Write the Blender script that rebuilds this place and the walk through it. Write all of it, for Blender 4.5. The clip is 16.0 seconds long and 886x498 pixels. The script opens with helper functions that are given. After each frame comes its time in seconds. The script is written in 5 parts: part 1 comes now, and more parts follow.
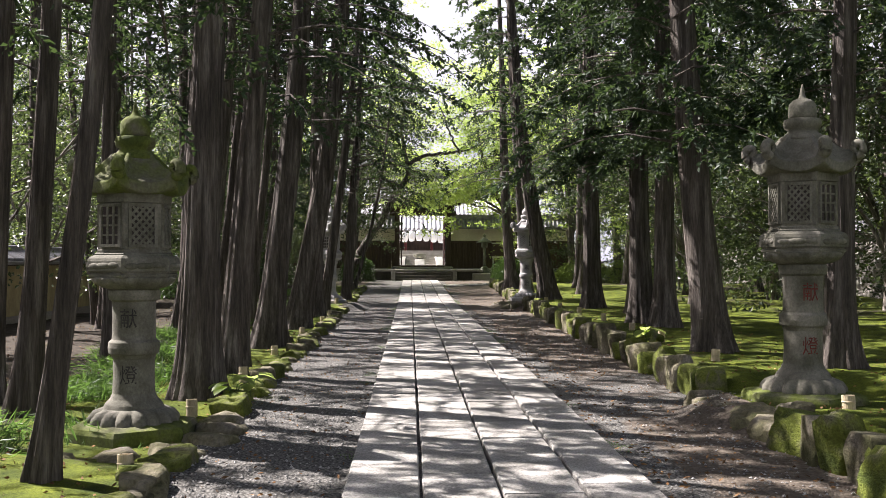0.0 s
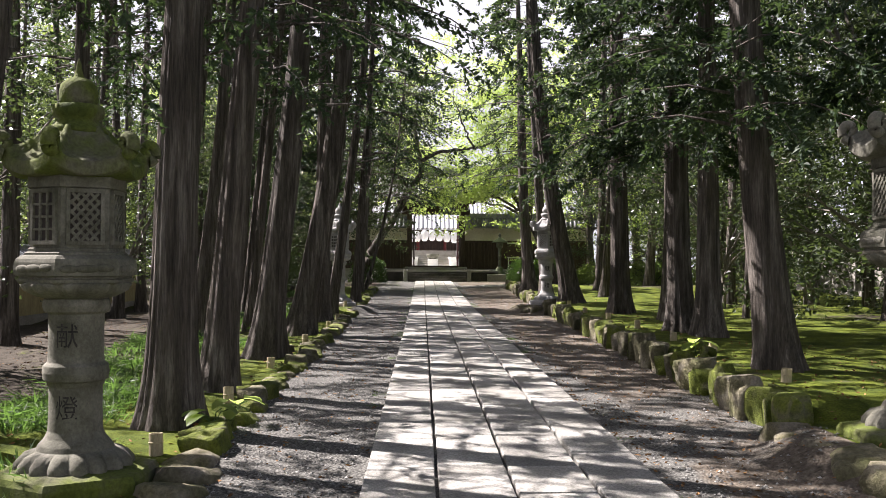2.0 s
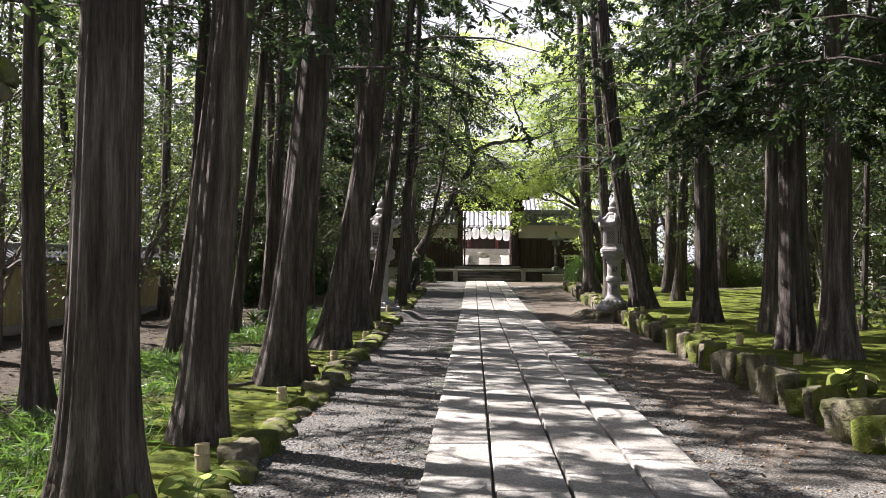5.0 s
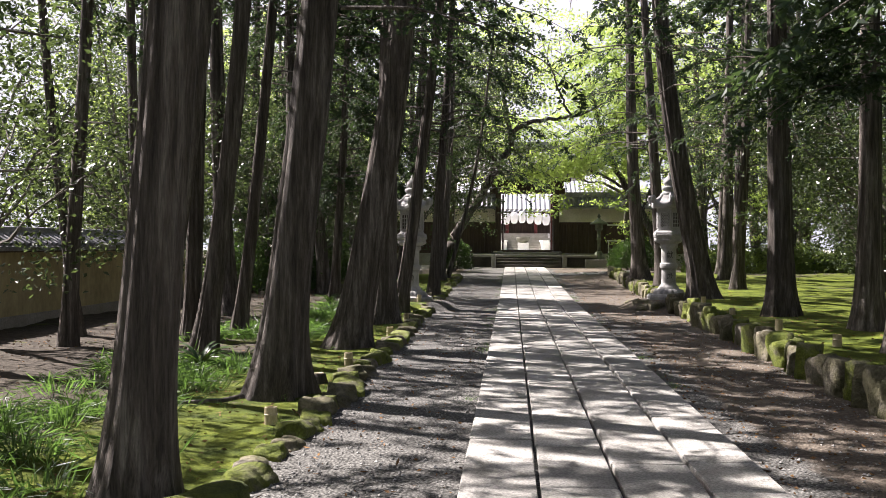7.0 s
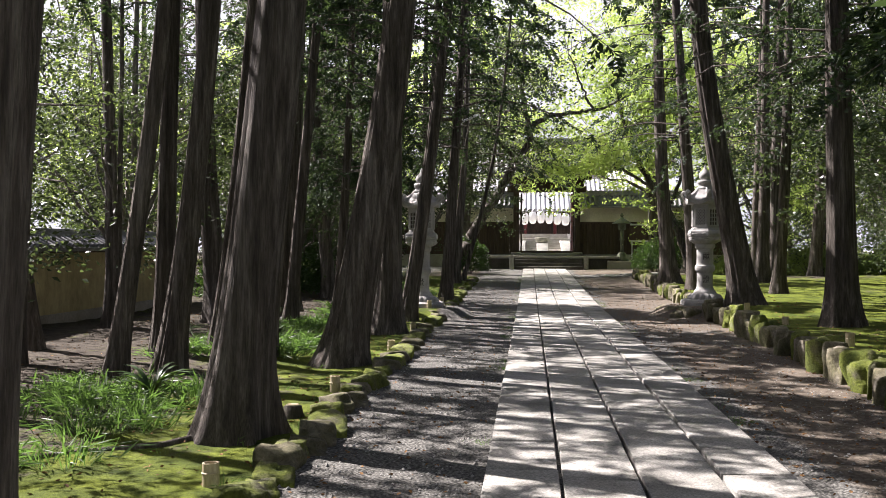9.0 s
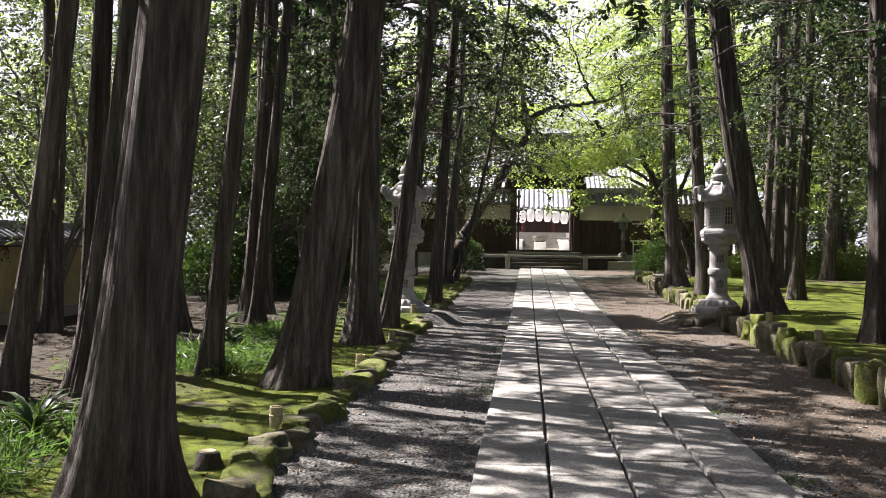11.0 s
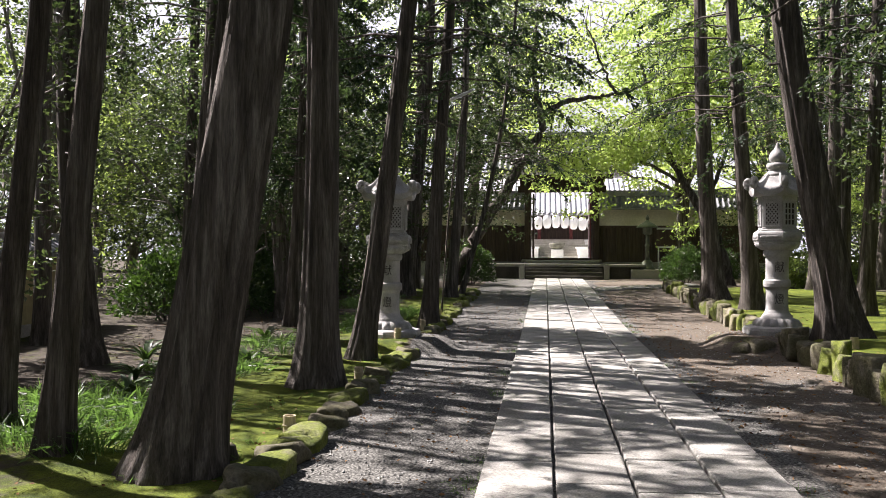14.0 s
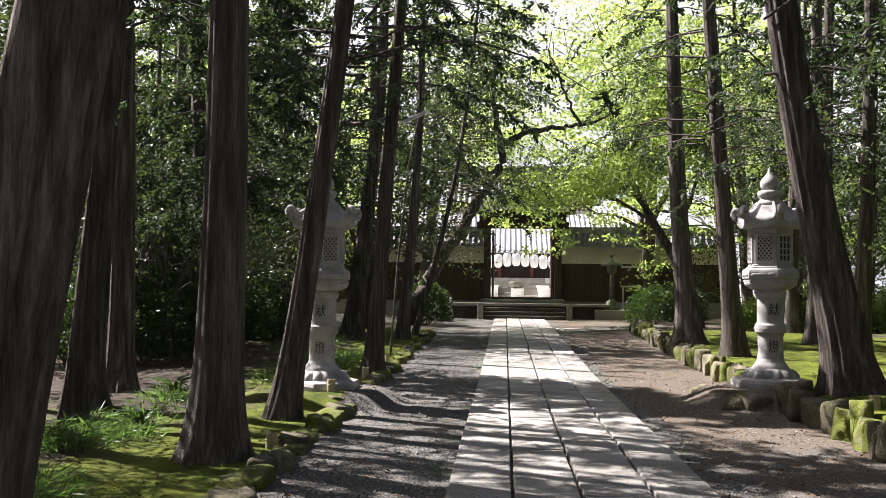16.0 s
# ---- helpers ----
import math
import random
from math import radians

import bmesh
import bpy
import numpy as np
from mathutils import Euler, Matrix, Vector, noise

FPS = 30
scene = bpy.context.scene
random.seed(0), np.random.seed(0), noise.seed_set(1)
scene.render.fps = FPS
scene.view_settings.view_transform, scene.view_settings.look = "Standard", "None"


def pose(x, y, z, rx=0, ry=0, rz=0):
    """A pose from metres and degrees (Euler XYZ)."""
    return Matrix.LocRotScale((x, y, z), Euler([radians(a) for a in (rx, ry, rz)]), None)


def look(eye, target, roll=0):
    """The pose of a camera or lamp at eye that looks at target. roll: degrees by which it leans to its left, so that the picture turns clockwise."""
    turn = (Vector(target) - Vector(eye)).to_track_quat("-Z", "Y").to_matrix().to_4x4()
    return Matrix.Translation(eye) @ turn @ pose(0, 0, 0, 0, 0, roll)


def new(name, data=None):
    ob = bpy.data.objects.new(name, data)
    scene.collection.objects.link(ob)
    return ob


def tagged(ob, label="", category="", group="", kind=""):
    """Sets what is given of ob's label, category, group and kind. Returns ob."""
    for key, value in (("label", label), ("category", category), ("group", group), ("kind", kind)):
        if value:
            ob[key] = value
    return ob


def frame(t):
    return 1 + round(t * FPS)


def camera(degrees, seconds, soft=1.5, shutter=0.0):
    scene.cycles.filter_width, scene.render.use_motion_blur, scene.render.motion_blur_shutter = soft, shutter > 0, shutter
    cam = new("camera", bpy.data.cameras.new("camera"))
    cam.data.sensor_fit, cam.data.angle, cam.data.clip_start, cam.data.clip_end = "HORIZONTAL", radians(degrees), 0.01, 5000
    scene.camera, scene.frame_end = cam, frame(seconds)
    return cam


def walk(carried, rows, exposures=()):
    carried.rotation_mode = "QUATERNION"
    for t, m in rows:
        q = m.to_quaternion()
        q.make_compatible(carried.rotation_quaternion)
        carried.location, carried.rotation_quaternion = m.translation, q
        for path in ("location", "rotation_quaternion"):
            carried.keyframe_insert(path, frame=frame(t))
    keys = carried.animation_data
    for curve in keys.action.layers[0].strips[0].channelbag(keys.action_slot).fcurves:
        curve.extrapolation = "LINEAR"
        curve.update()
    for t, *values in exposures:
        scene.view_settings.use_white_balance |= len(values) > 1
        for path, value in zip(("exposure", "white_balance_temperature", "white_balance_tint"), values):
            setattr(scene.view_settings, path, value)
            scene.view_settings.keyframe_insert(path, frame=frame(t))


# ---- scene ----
cam = camera(50.0, 16.0, 0.5)
PATH = [
    (0, (-0.613, -0.199, 1.448), (-0.544, 1.8, 1.473), 0.1),
    (0.5, (-0.61, 0.256, 1.451), (-0.544, 2.255, 1.476), 0.2),
    (1, (-0.612, 0.708, 1.453), (-0.551, 2.707, 1.477), 0.3),
    (1.5, (-0.621, 1.1, 1.46), (-0.568, 3.099, 1.484), 0.2),
    (2, (-0.643, 1.506, 1.464), (-0.6, 3.505, 1.489), 0.3),
    (2.5, (-0.646, 1.94, 1.467), (-0.618, 3.939, 1.493), 0.2),
    (3, (-0.645, 2.362, 1.47), (-0.636, 4.362, 1.497), 0.3),
    (3.5, (-0.675, 2.789, 1.492), (-0.68, 4.789, 1.518), 0.2),
    (4, (-0.665, 3.308, 1.499), (-0.69, 5.307, 1.525), 0.2),
    (6.5, (-0.712, 6.091, 1.509), (-0.833, 8.087, 1.507), 0.3),
    (7, (-0.712, 6.63, 1.497), (-0.855, 8.625, 1.486), 0.2),
    (7.5, (-0.736, 7.153, 1.5), (-0.896, 9.146, 1.483), 0.1),
    (8, (-0.744, 7.66, 1.5), (-0.92, 9.653, 1.482), 0.1),
    (8.5, (-0.754, 8.141, 1.492), (-0.935, 10.132, 1.479), 0.1),
    (9, (-0.74, 8.649, 1.485), (-0.921, 10.641, 1.476), 0.1),
    (11.5, (-0.67, 11.125, 1.497), (-0.848, 13.117, 1.482), 0.9),
    (12, (-0.63, 11.707, 1.493), (-0.82, 13.698, 1.478), 0.7),
    (12.5, (-0.621, 12.317, 1.502), (-0.82, 14.307, 1.484), 0.6),
    (13, (-0.615, 12.886, 1.498), (-0.825, 14.875, 1.481), 0.4),
    (13.5, (-0.618, 13.481, 1.497), (-0.832, 15.469, 1.486), 0.3),
    (14, (-0.604, 14.096, 1.488), (-0.818, 16.085, 1.492), 0.2),
    (14.5, (-0.593, 14.695, 1.494), (-0.8, 16.684, 1.522), 0.0),
    (15, (-0.601, 15.225, 1.473), (-0.786, 17.215, 1.548), 0.5),
    (15.5, (-0.599, 15.732, 1.48), (-0.755, 17.724, 1.568), 0.8),
    (16, (-0.607, 16.203, 1.481), (-0.738, 18.197, 1.566), 0.6),
]
walk(cam, [(t, look(eye, target, roll)) for t, eye, target, roll in PATH], [(0.0, 1.94, 6250, 23), (16.0, 1.94, 6250, 23)])

# ---- world, sun, exposure ----
SUN_WAY = Vector((-0.74, 0.40, 0.92)).normalized()
world = bpy.data.worlds.new("world")
scene.world = world
world.use_nodes = True
sky = world.node_tree.nodes.new("ShaderNodeTexSky")
sky.sky_type, sky.sun_disc = "NISHITA", False
sky.dust_density, sky.ozone_density = 4.0, 1.0
sky.sun_elevation, sky.sun_rotation = math.asin(SUN_WAY.z), math.atan2(SUN_WAY.x, SUN_WAY.y)
background = world.node_tree.nodes["Background"]
background.inputs["Strength"].default_value = 0.032
world.node_tree.links.new(sky.outputs[0], background.inputs["Color"])
sun = new("sun", bpy.data.lights.new("sun", "SUN"))
sun.data.energy, sun.data.angle, sun.data.color = 5.0, radians(0.53), (1.0, 0.95, 0.86)
sun.matrix_world = look(SUN_WAY * 60, (0, 0, 0))


# ---- materials ----
def material(name, colours, scale=6.0, stretch=(1, 1, 1), rough=0.85, bump=0.4, fine=8.0, stain=0.5, metal=0.0, object_random=0.0, island_random=0.0, distance=0.02):
    """Colours run along a broad noise; a finer one darkens and gives the relief."""
    m = bpy.data.materials.new(name)
    m.use_nodes = True
    n, l = m.node_tree.nodes, m.node_tree.links
    b = n["Principled BSDF"]
    b.inputs["Roughness"].default_value, b.inputs["Metallic"].default_value = rough, metal
    b.inputs["Specular IOR Level"].default_value = 0.3
    co, mp = n.new("ShaderNodeTexCoord"), n.new("ShaderNodeMapping")
    mp.inputs["Scale"].default_value = stretch
    l.new(co.outputs["Object"], mp.inputs["Vector"])
    info = n.new("ShaderNodeObjectInfo")
    shift = n.new("ShaderNodeVectorMath")
    shift.operation = "SCALE"
    off = n.new("ShaderNodeCombineXYZ")
    for k in range(3):
        l.new(info.outputs["Random"], off.inputs[k])
    l.new(off.outputs[0], shift.inputs[0])
    shift.inputs["Scale"].default_value = 37.0
    add = n.new("ShaderNodeVectorMath")
    l.new(mp.outputs[0], add.inputs[0]), l.new(shift.outputs[0], add.inputs[1])
    broad, grain = n.new("ShaderNodeTexNoise"), n.new("ShaderNodeTexNoise")
    broad.inputs["Scale"].default_value, broad.inputs["Detail"].default_value = scale, 5
    grain.inputs["Scale"].default_value, grain.inputs["Detail"].default_value = scale * fine, 6
    grain.inputs["Roughness"].default_value = 0.65
    l.new(add.outputs[0], broad.inputs["Vector"]), l.new(add.outputs[0], grain.inputs["Vector"])
    ramp = n.new("ShaderNodeValToRGB")
    ramp.color_ramp.elements[0].position, ramp.color_ramp.elements[1].position = 0.3, 0.7
    for k, c in enumerate(colours):
        e = ramp.color_ramp.elements[k] if k < 2 else ramp.color_ramp.elements.new(0.5)
        e.color = (*c, 1)
    l.new(broad.outputs["Fac"], ramp.inputs["Fac"])
    dark = n.new("ShaderNodeMapRange")
    dark.inputs["From Min"].default_value, dark.inputs["From Max"].default_value = 0.3, 0.7
    dark.inputs["To Min"].default_value, dark.inputs["To Max"].default_value = 1 - stain, 1 + stain * 0.4
    l.new(grain.outputs["Fac"], dark.inputs["Value"])
    mul = n.new("ShaderNodeVectorMath")
    mul.operation = "SCALE"
    l.new(ramp.outputs["Color"], mul.inputs[0]), l.new(dark.outputs[0], mul.inputs["Scale"])
    colour = mul.outputs[0]
    for amount, source in ((object_random, info.outputs["Random"]), (island_random, None)):
        if amount:
            if source is None:
                source = n.new("ShaderNodeNewGeometry").outputs["Random Per Island"]
            r = n.new("ShaderNodeMapRange")
            r.inputs["To Min"].default_value, r.inputs["To Max"].default_value = 1 - amount, 1 + amount
            l.new(source, r.inputs["Value"])
            v = n.new("ShaderNodeVectorMath")
            v.operation = "SCALE"
            l.new(colour, v.inputs[0]), l.new(r.outputs[0], v.inputs["Scale"])
            colour = v.outputs[0]
    l.new(colour, b.inputs["Base Color"])
    if bump:
        bp = n.new("ShaderNodeBump")
        bp.inputs["Strength"].default_value, bp.inputs["Distance"].default_value = bump, distance
        l.new(grain.outputs["Fac"], bp.inputs["Height"]), l.new(bp.outputs[0], b.inputs["Normal"])
    return m


def leaf_material(name, dark, light, through_colour, share=0.45, rough=0.5):
    m = bpy.data.materials.new(name)
    m.use_nodes = True
    n, l = m.node_tree.nodes, m.node_tree.links
    b = n["Principled BSDF"]
    b.inputs["Roughness"].default_value = rough
    b.inputs["Specular IOR Level"].default_value = 0.32
    geo = n.new("ShaderNodeNewGeometry")
    info = n.new("ShaderNodeObjectInfo")
    avg = n.new("ShaderNodeMath")
    avg.operation = "MULTIPLY_ADD"
    avg.inputs[1].default_value = 0.7
    part_of = n.new("ShaderNodeMath")
    part_of.operation = "MULTIPLY"
    part_of.inputs[1].default_value = 0.3
    l.new(info.outputs["Random"], part_of.inputs[0])
    l.new(geo.outputs["Random Per Island"], avg.inputs[0]), l.new(part_of.outputs[0], avg.inputs[2])
    mix = n.new("ShaderNodeMix")
    mix.data_type = "RGBA"
    mix.inputs["A"].default_value, mix.inputs["B"].default_value = (*dark, 1), (*light, 1)
    l.new(avg.outputs[0], mix.inputs["Factor"])
    l.new(mix.outputs["Result"], b.inputs["Base Color"])
    tr = n.new("ShaderNodeBsdfTranslucent")
    tr.inputs["Color"].default_value = (*through_colour, 1)
    sh = n.new("ShaderNodeMixShader")
    sh.inputs[0].default_value = share
    l.new(b.outputs[0], sh.inputs[1]), l.new(tr.outputs[0], sh.inputs[2])
    l.new(sh.outputs[0], n["Material Output"].inputs["Surface"])
    return m


BARK = material("bark", [(0.048, 0.041, 0.034), (0.23, 0.208, 0.178), (0.105, 0.09, 0.074)], 2.6, (6, 6, 0.42), 0.92, 1.0, 6, 0.6, object_random=0.18, distance=0.03)
BARK_PALE = material("pale_bark", [(0.09, 0.08, 0.065), (0.22, 0.20, 0.17)], 4.0, (3, 3, 0.8), 0.9, 0.6, 6, 0.5, object_random=0.2)
GRANITE = material("granite", [(0.22, 0.215, 0.185), (0.42, 0.412, 0.37)], 2.6, (1, 1, 1), 0.8, 0.6, 20, 0.6, object_random=0.2, distance=0.012)
LANTERN_STONE = material("weathered_stone", [(0.075, 0.075, 0.052), (0.205, 0.196, 0.16), (0.14, 0.137, 0.105)], 3.5, (1, 1, 1), 0.9, 0.35, 12, 0.35, distance=0.015)
LANTERN_MOSSY = material("mossy_stone", [(0.045, 0.065, 0.012), (0.125, 0.12, 0.085), (0.10, 0.125, 0.022)], 3.0, (1, 1, 1), 0.95, 0.5, 12, 0.4, distance=0.02)
LANTERN_PALE = material("pale_granite", [(0.27, 0.266, 0.25), (0.43, 0.425, 0.41)], 4.0, (1, 1, 1), 0.85, 0.3, 14, 0.3, distance=0.012)
ROCK = material("rock", [(0.075, 0.08, 0.03), (0.21, 0.19, 0.15), (0.14, 0.13, 0.075)], 4.5, (1, 1, 1), 0.95, 0.8, 7, 0.5, object_random=0.25, distance=0.03)
ROCK_MOSSY = material("moss_covered_rock", [(0.06, 0.085, 0.012), (0.15, 0.145, 0.09), (0.14, 0.17, 0.025)], 5.0, (1, 1, 1), 0.97, 0.9, 9, 0.5, object_random=0.25, distance=0.03)
BAMBOO = material("cut_bamboo", [(0.34, 0.28, 0.17), (0.46, 0.40, 0.27)], 9.0, (3, 3, 0.6), 0.6, 0.15, 6, 0.3, object_random=0.15)
DARK_WOOD = material("dark_wood", [(0.045, 0.03, 0.022), (0.09, 0.062, 0.045)], 3.0, (5, 5, 0.5), 0.75, 0.4, 7, 0.4, object_random=0.15)
RED_WOOD = material("red_lacquer", [(0.12, 0.022, 0.018), (0.19, 0.035, 0.03)], 3.0, (3, 3, 1), 0.5, 0.15, 7, 0.2)
PLASTER = material("plaster", [(0.62, 0.58, 0.44), (0.74, 0.70, 0.56)], 1.2, (1, 1, 1), 0.9, 0.15, 10, 0.18)
GREY_PLASTER = material("grey_plaster", [(0.20, 0.19, 0.16), (0.30, 0.285, 0.25)], 0.9, (1, 1, 0.5), 0.95, 0.2, 9, 0.3)
CLAY = material("clay_plaster", [(0.34, 0.29, 0.15), (0.46, 0.40, 0.22)], 0.9, (1, 1, 0.5), 0.95, 0.2, 9, 0.3)
TILE = material("roof_tile", [(0.16, 0.165, 0.17), (0.30, 0.305, 0.31)], 3.0, (1, 1, 1), 0.55, 0.2, 8, 0.3, object_random=0.2, island_random=0.25)
# Darker stone: shade and dirt of the terrace front put into the colour.
SHADED_STONE = material("shaded_dirty_stone", [(0.05, 0.046, 0.038), (0.11, 0.10, 0.085)], 2.2, (1, 1, 1), 0.9, 0.4, 10, 0.4)
# Lighter copy of the roof tile, with full sun put into its colour.
SUNLIT_TILE = material("sunlit_roof_tile", [(0.42, 0.425, 0.43), (0.56, 0.56, 0.56)], 3.0, (1, 1, 1), 0.5, 0.2, 8, 0.2, island_random=0.15)
STEP_STONE = material("step_stone", [(0.25, 0.235, 0.20), (0.36, 0.345, 0.31)], 2.0, (1, 1, 1), 0.85, 0.3, 12, 0.3)
PEBBLE = material("pebble", [(0.12, 0.12, 0.108), (0.32, 0.318, 0.29)], 30, (1, 1, 1), 0.85, 0.0, 4, 0.3, island_random=0.5)
LITTER = material("leaf_litter", [(0.10, 0.05, 0.02), (0.26, 0.15, 0.06)], 20, (1, 1, 1), 0.9, 0.0, 4, 0.3, island_random=0.5)
BRONZE = material("bronze", [(0.10, 0.12, 0.09), (0.17, 0.18, 0.13)], 5, (1, 1, 1), 0.55, 0.2, 8, 0.3, metal=0.6)
WHITE_STONE = material("white_stone", [(0.62, 0.61, 0.58), (0.75, 0.74, 0.71)], 2.0, (1, 1, 1), 0.8, 0.15, 12, 0.15)
PAPER = material("white_paper", [(0.78, 0.78, 0.76), (0.84, 0.84, 0.82)], 3, (1, 1, 1), 0.7, 0.1, 8, 0.08)
INK = material("black_ink", [(0.02, 0.018, 0.018), (0.05, 0.045, 0.04)], 20, (1, 1, 1), 0.8, 0.0, 5, 0.3)
RED_INK = material("red_ink", [(0.10, 0.018, 0.012), (0.16, 0.03, 0.02)], 20, (1, 1, 1), 0.8, 0.0, 5, 0.3)
DARK_INSIDE = material("inside_shade", [(0.03, 0.025, 0.022), (0.06, 0.05, 0.045)], 5, (1, 1, 1), 0.9, 0.0, 5, 0.2)
METAL = material("grey_metal", [(0.45, 0.45, 0.44), (0.58, 0.58, 0.57)], 4, (1, 1, 1), 0.45, 0.05, 8, 0.15, metal=0.4)
TERRACOTTA = material("terracotta", [(0.30, 0.10, 0.05), (0.42, 0.16, 0.08)], 8, (1, 1, 1), 0.85, 0.1, 8, 0.2)
CYPRESS_LEAF = leaf_material("cypress_leaf", (0.008, 0.017, 0.009), (0.036, 0.066, 0.030), (0.09, 0.15, 0.04), 0.22, 0.62)
BROAD_LEAF = leaf_material("broad_leaf", (0.042, 0.068, 0.02), (0.12, 0.16, 0.05), (0.33, 0.44, 0.10), 0.45, 0.36)
EVERGREEN_LEAF = leaf_material("evergreen_leaf", (0.014, 0.022, 0.012), (0.052, 0.070, 0.034), (0.13, 0.19, 0.05), 0.25, 0.33)
MAPLE_LEAF = leaf_material("maple_leaf", (0.075, 0.115, 0.028), (0.17, 0.23, 0.065), (0.46, 0.60, 0.14), 0.58, 0.38)
GRASS_LEAF = leaf_material("grass_leaf", (0.018, 0.036, 0.015), (0.06, 0.095, 0.038), (0.18, 0.34, 0.06), 0.35, 0.4)
SHRUB_LEAF = leaf_material("shrub_leaf", (0.018, 0.04, 0.012), (0.05, 0.09, 0.025), (0.08, 0.16, 0.02), 0.25, 0.4)


def ground_material(name, kind):
    m = bpy.data.materials.new(name)
    m.use_nodes = True
    n, l = m.node_tree.nodes, m.node_tree.links
    b = n["Principled BSDF"]
    b.inputs["Roughness"].default_value = 0.95
    b.inputs["Specular IOR Level"].default_value = 0.15
    co = n.new("ShaderNodeTexCoord")

    def noise_at(scale, detail=6, rough=0.6):
        t = n.new("ShaderNodeTexNoise")
        t.inputs["Scale"].default_value, t.inputs["Detail"].default_value, t.inputs["Roughness"].default_value = scale, detail, rough
        l.new(co.outputs["Object"], t.inputs["Vector"])
        return t.outputs["Fac"]

    def ramp_of(fac, lo, hi, a, c):
        r = n.new("ShaderNodeValToRGB")
        r.color_ramp.elements[0].position, r.color_ramp.elements[1].position = lo, hi
        r.color_ramp.elements[0].color, r.color_ramp.elements[1].color = (*a, 1), (*c, 1)
        l.new(fac, r.inputs["Fac"])
        return r.outputs["Color"]

    def blend(fac, a, c, mode="MIX"):
        x = n.new("ShaderNodeMix")
        x.data_type, x.blend_type = "RGBA", mode
        if isinstance(fac, float):
            x.inputs["Factor"].default_value = fac
        else:
            l.new(fac, x.inputs["Factor"])
        l.new(a, x.inputs["A"]), l.new(c, x.inputs["B"])
        return x.outputs["Result"]

    earth = ramp_of(noise_at(9), 0.3, 0.7, (0.026, 0.022, 0.016), (0.085, 0.073, 0.054))
    if kind == "bed":
        moss = ramp_of(noise_at(3.0), 0.3, 0.7, (0.032, 0.052, 0.007), (0.15, 0.185, 0.02))
        speck = ramp_of(noise_at(55, 4), 0.35, 0.65, (0.55, 0.55, 0.5), (1.1, 1.1, 1.0))
        moss = blend(1.0, moss, speck, "MULTIPLY")
        at = n.new("ShaderNodeAttribute")
        at.attribute_name = "cover"
        fac = n.new("ShaderNodeMath")
        fac.operation = "ADD"
        l.new(at.outputs["Fac"], fac.inputs[0]), l.new(noise_at(2.6, 8, 0.7), fac.inputs[1])
        sharp = ramp_of(fac.outputs[0], 0.85, 1.1, (0, 0, 0), (1, 1, 1))
        colour = blend(sharp, earth, moss)
        height, strength, dist = noise_at(38, 6, 0.7), 0.8, 0.03
    else:
        vo = n.new("ShaderNodeTexVoronoi")
        vo.inputs["Scale"].default_value = 42
        l.new(co.outputs["Object"], vo.inputs["Vector"])
        grit = ramp_of(vo.outputs["Distance"], 0.0, 0.75, (0.25, 0.25, 0.228), (0.06, 0.06, 0.054))
        tint = ramp_of(noise_at(140, 3), 0.35, 0.65, (0.6, 0.6, 0.6), (1.15, 1.13, 1.1))
        grit = blend(1.0, grit, tint, "MULTIPLY")
        at = n.new("ShaderNodeAttribute")
        at.attribute_name = "cover"
        fac = n.new("ShaderNodeMath")
        fac.operation = "ADD"
        l.new(at.outputs["Fac"], fac.inputs[0]), l.new(noise_at(1.1, 7, 0.65), fac.inputs[1])
        sharp = ramp_of(fac.outputs[0], 0.8, 1.15, (0, 0, 0), (1, 1, 1))
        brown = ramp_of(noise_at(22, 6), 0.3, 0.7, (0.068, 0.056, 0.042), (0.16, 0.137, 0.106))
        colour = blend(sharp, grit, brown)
        height, strength, dist = vo.outputs["Distance"], 0.7, 0.02
    l.new(colour, b.inputs["Base Color"])
    bp = n.new("ShaderNodeBump")
    bp.inputs["Strength"].default_value, bp.inputs["Distance"].default_value = strength, dist
    bp.invert = kind != "bed"
    l.new(height, bp.inputs["Height"]), l.new(bp.outputs[0], b.inputs["Normal"])
    return m


def glow_material(name, colour, strength):
    m = bpy.data.materials.new(name)
    m.use_nodes = True
    b = m.node_tree.nodes["Principled BSDF"]
    b.inputs["Base Color"].default_value = (0, 0, 0, 1)
    b.inputs["Roughness"].default_value = 1.0
    b.inputs["Emission Color"].default_value, b.inputs["Emission Strength"].default_value = (*colour, 1), strength
    return m


# Emission that makes the backdrop white between the trees, in place of sky.
SKY_GLOW = glow_material("sky_glow", (0.94, 0.97, 1.0), 0.29)
BED = ground_material("moss_and_earth", "bed")
VERGE = ground_material("grey_gravel", "verge")


# ---- mesh helpers ----
def smooth(a, b, v):
    k = min(1.0, max(0.0, (v - a) / (b - a)))
    return k * k * (3 - 2 * k)


def fast_mesh(name, verts, quads, shade=False):
    """A mesh from arrays of corners and four-cornered faces."""
    me = bpy.data.meshes.new(name)
    verts, quads = np.asarray(verts, np.float32), np.asarray(quads, np.int32)
    me.vertices.add(len(verts))
    me.vertices.foreach_set("co", verts.ravel())
    me.loops.add(quads.size)
    me.loops.foreach_set("vertex_index", quads.ravel())
    me.polygons.add(len(quads))
    me.polygons.foreach_set("loop_start", np.arange(0, quads.size, 4, dtype=np.int32))
    me.polygons.foreach_set("use_smooth", np.full(len(quads), shade))
    me.update(calc_edges=True)
    return me


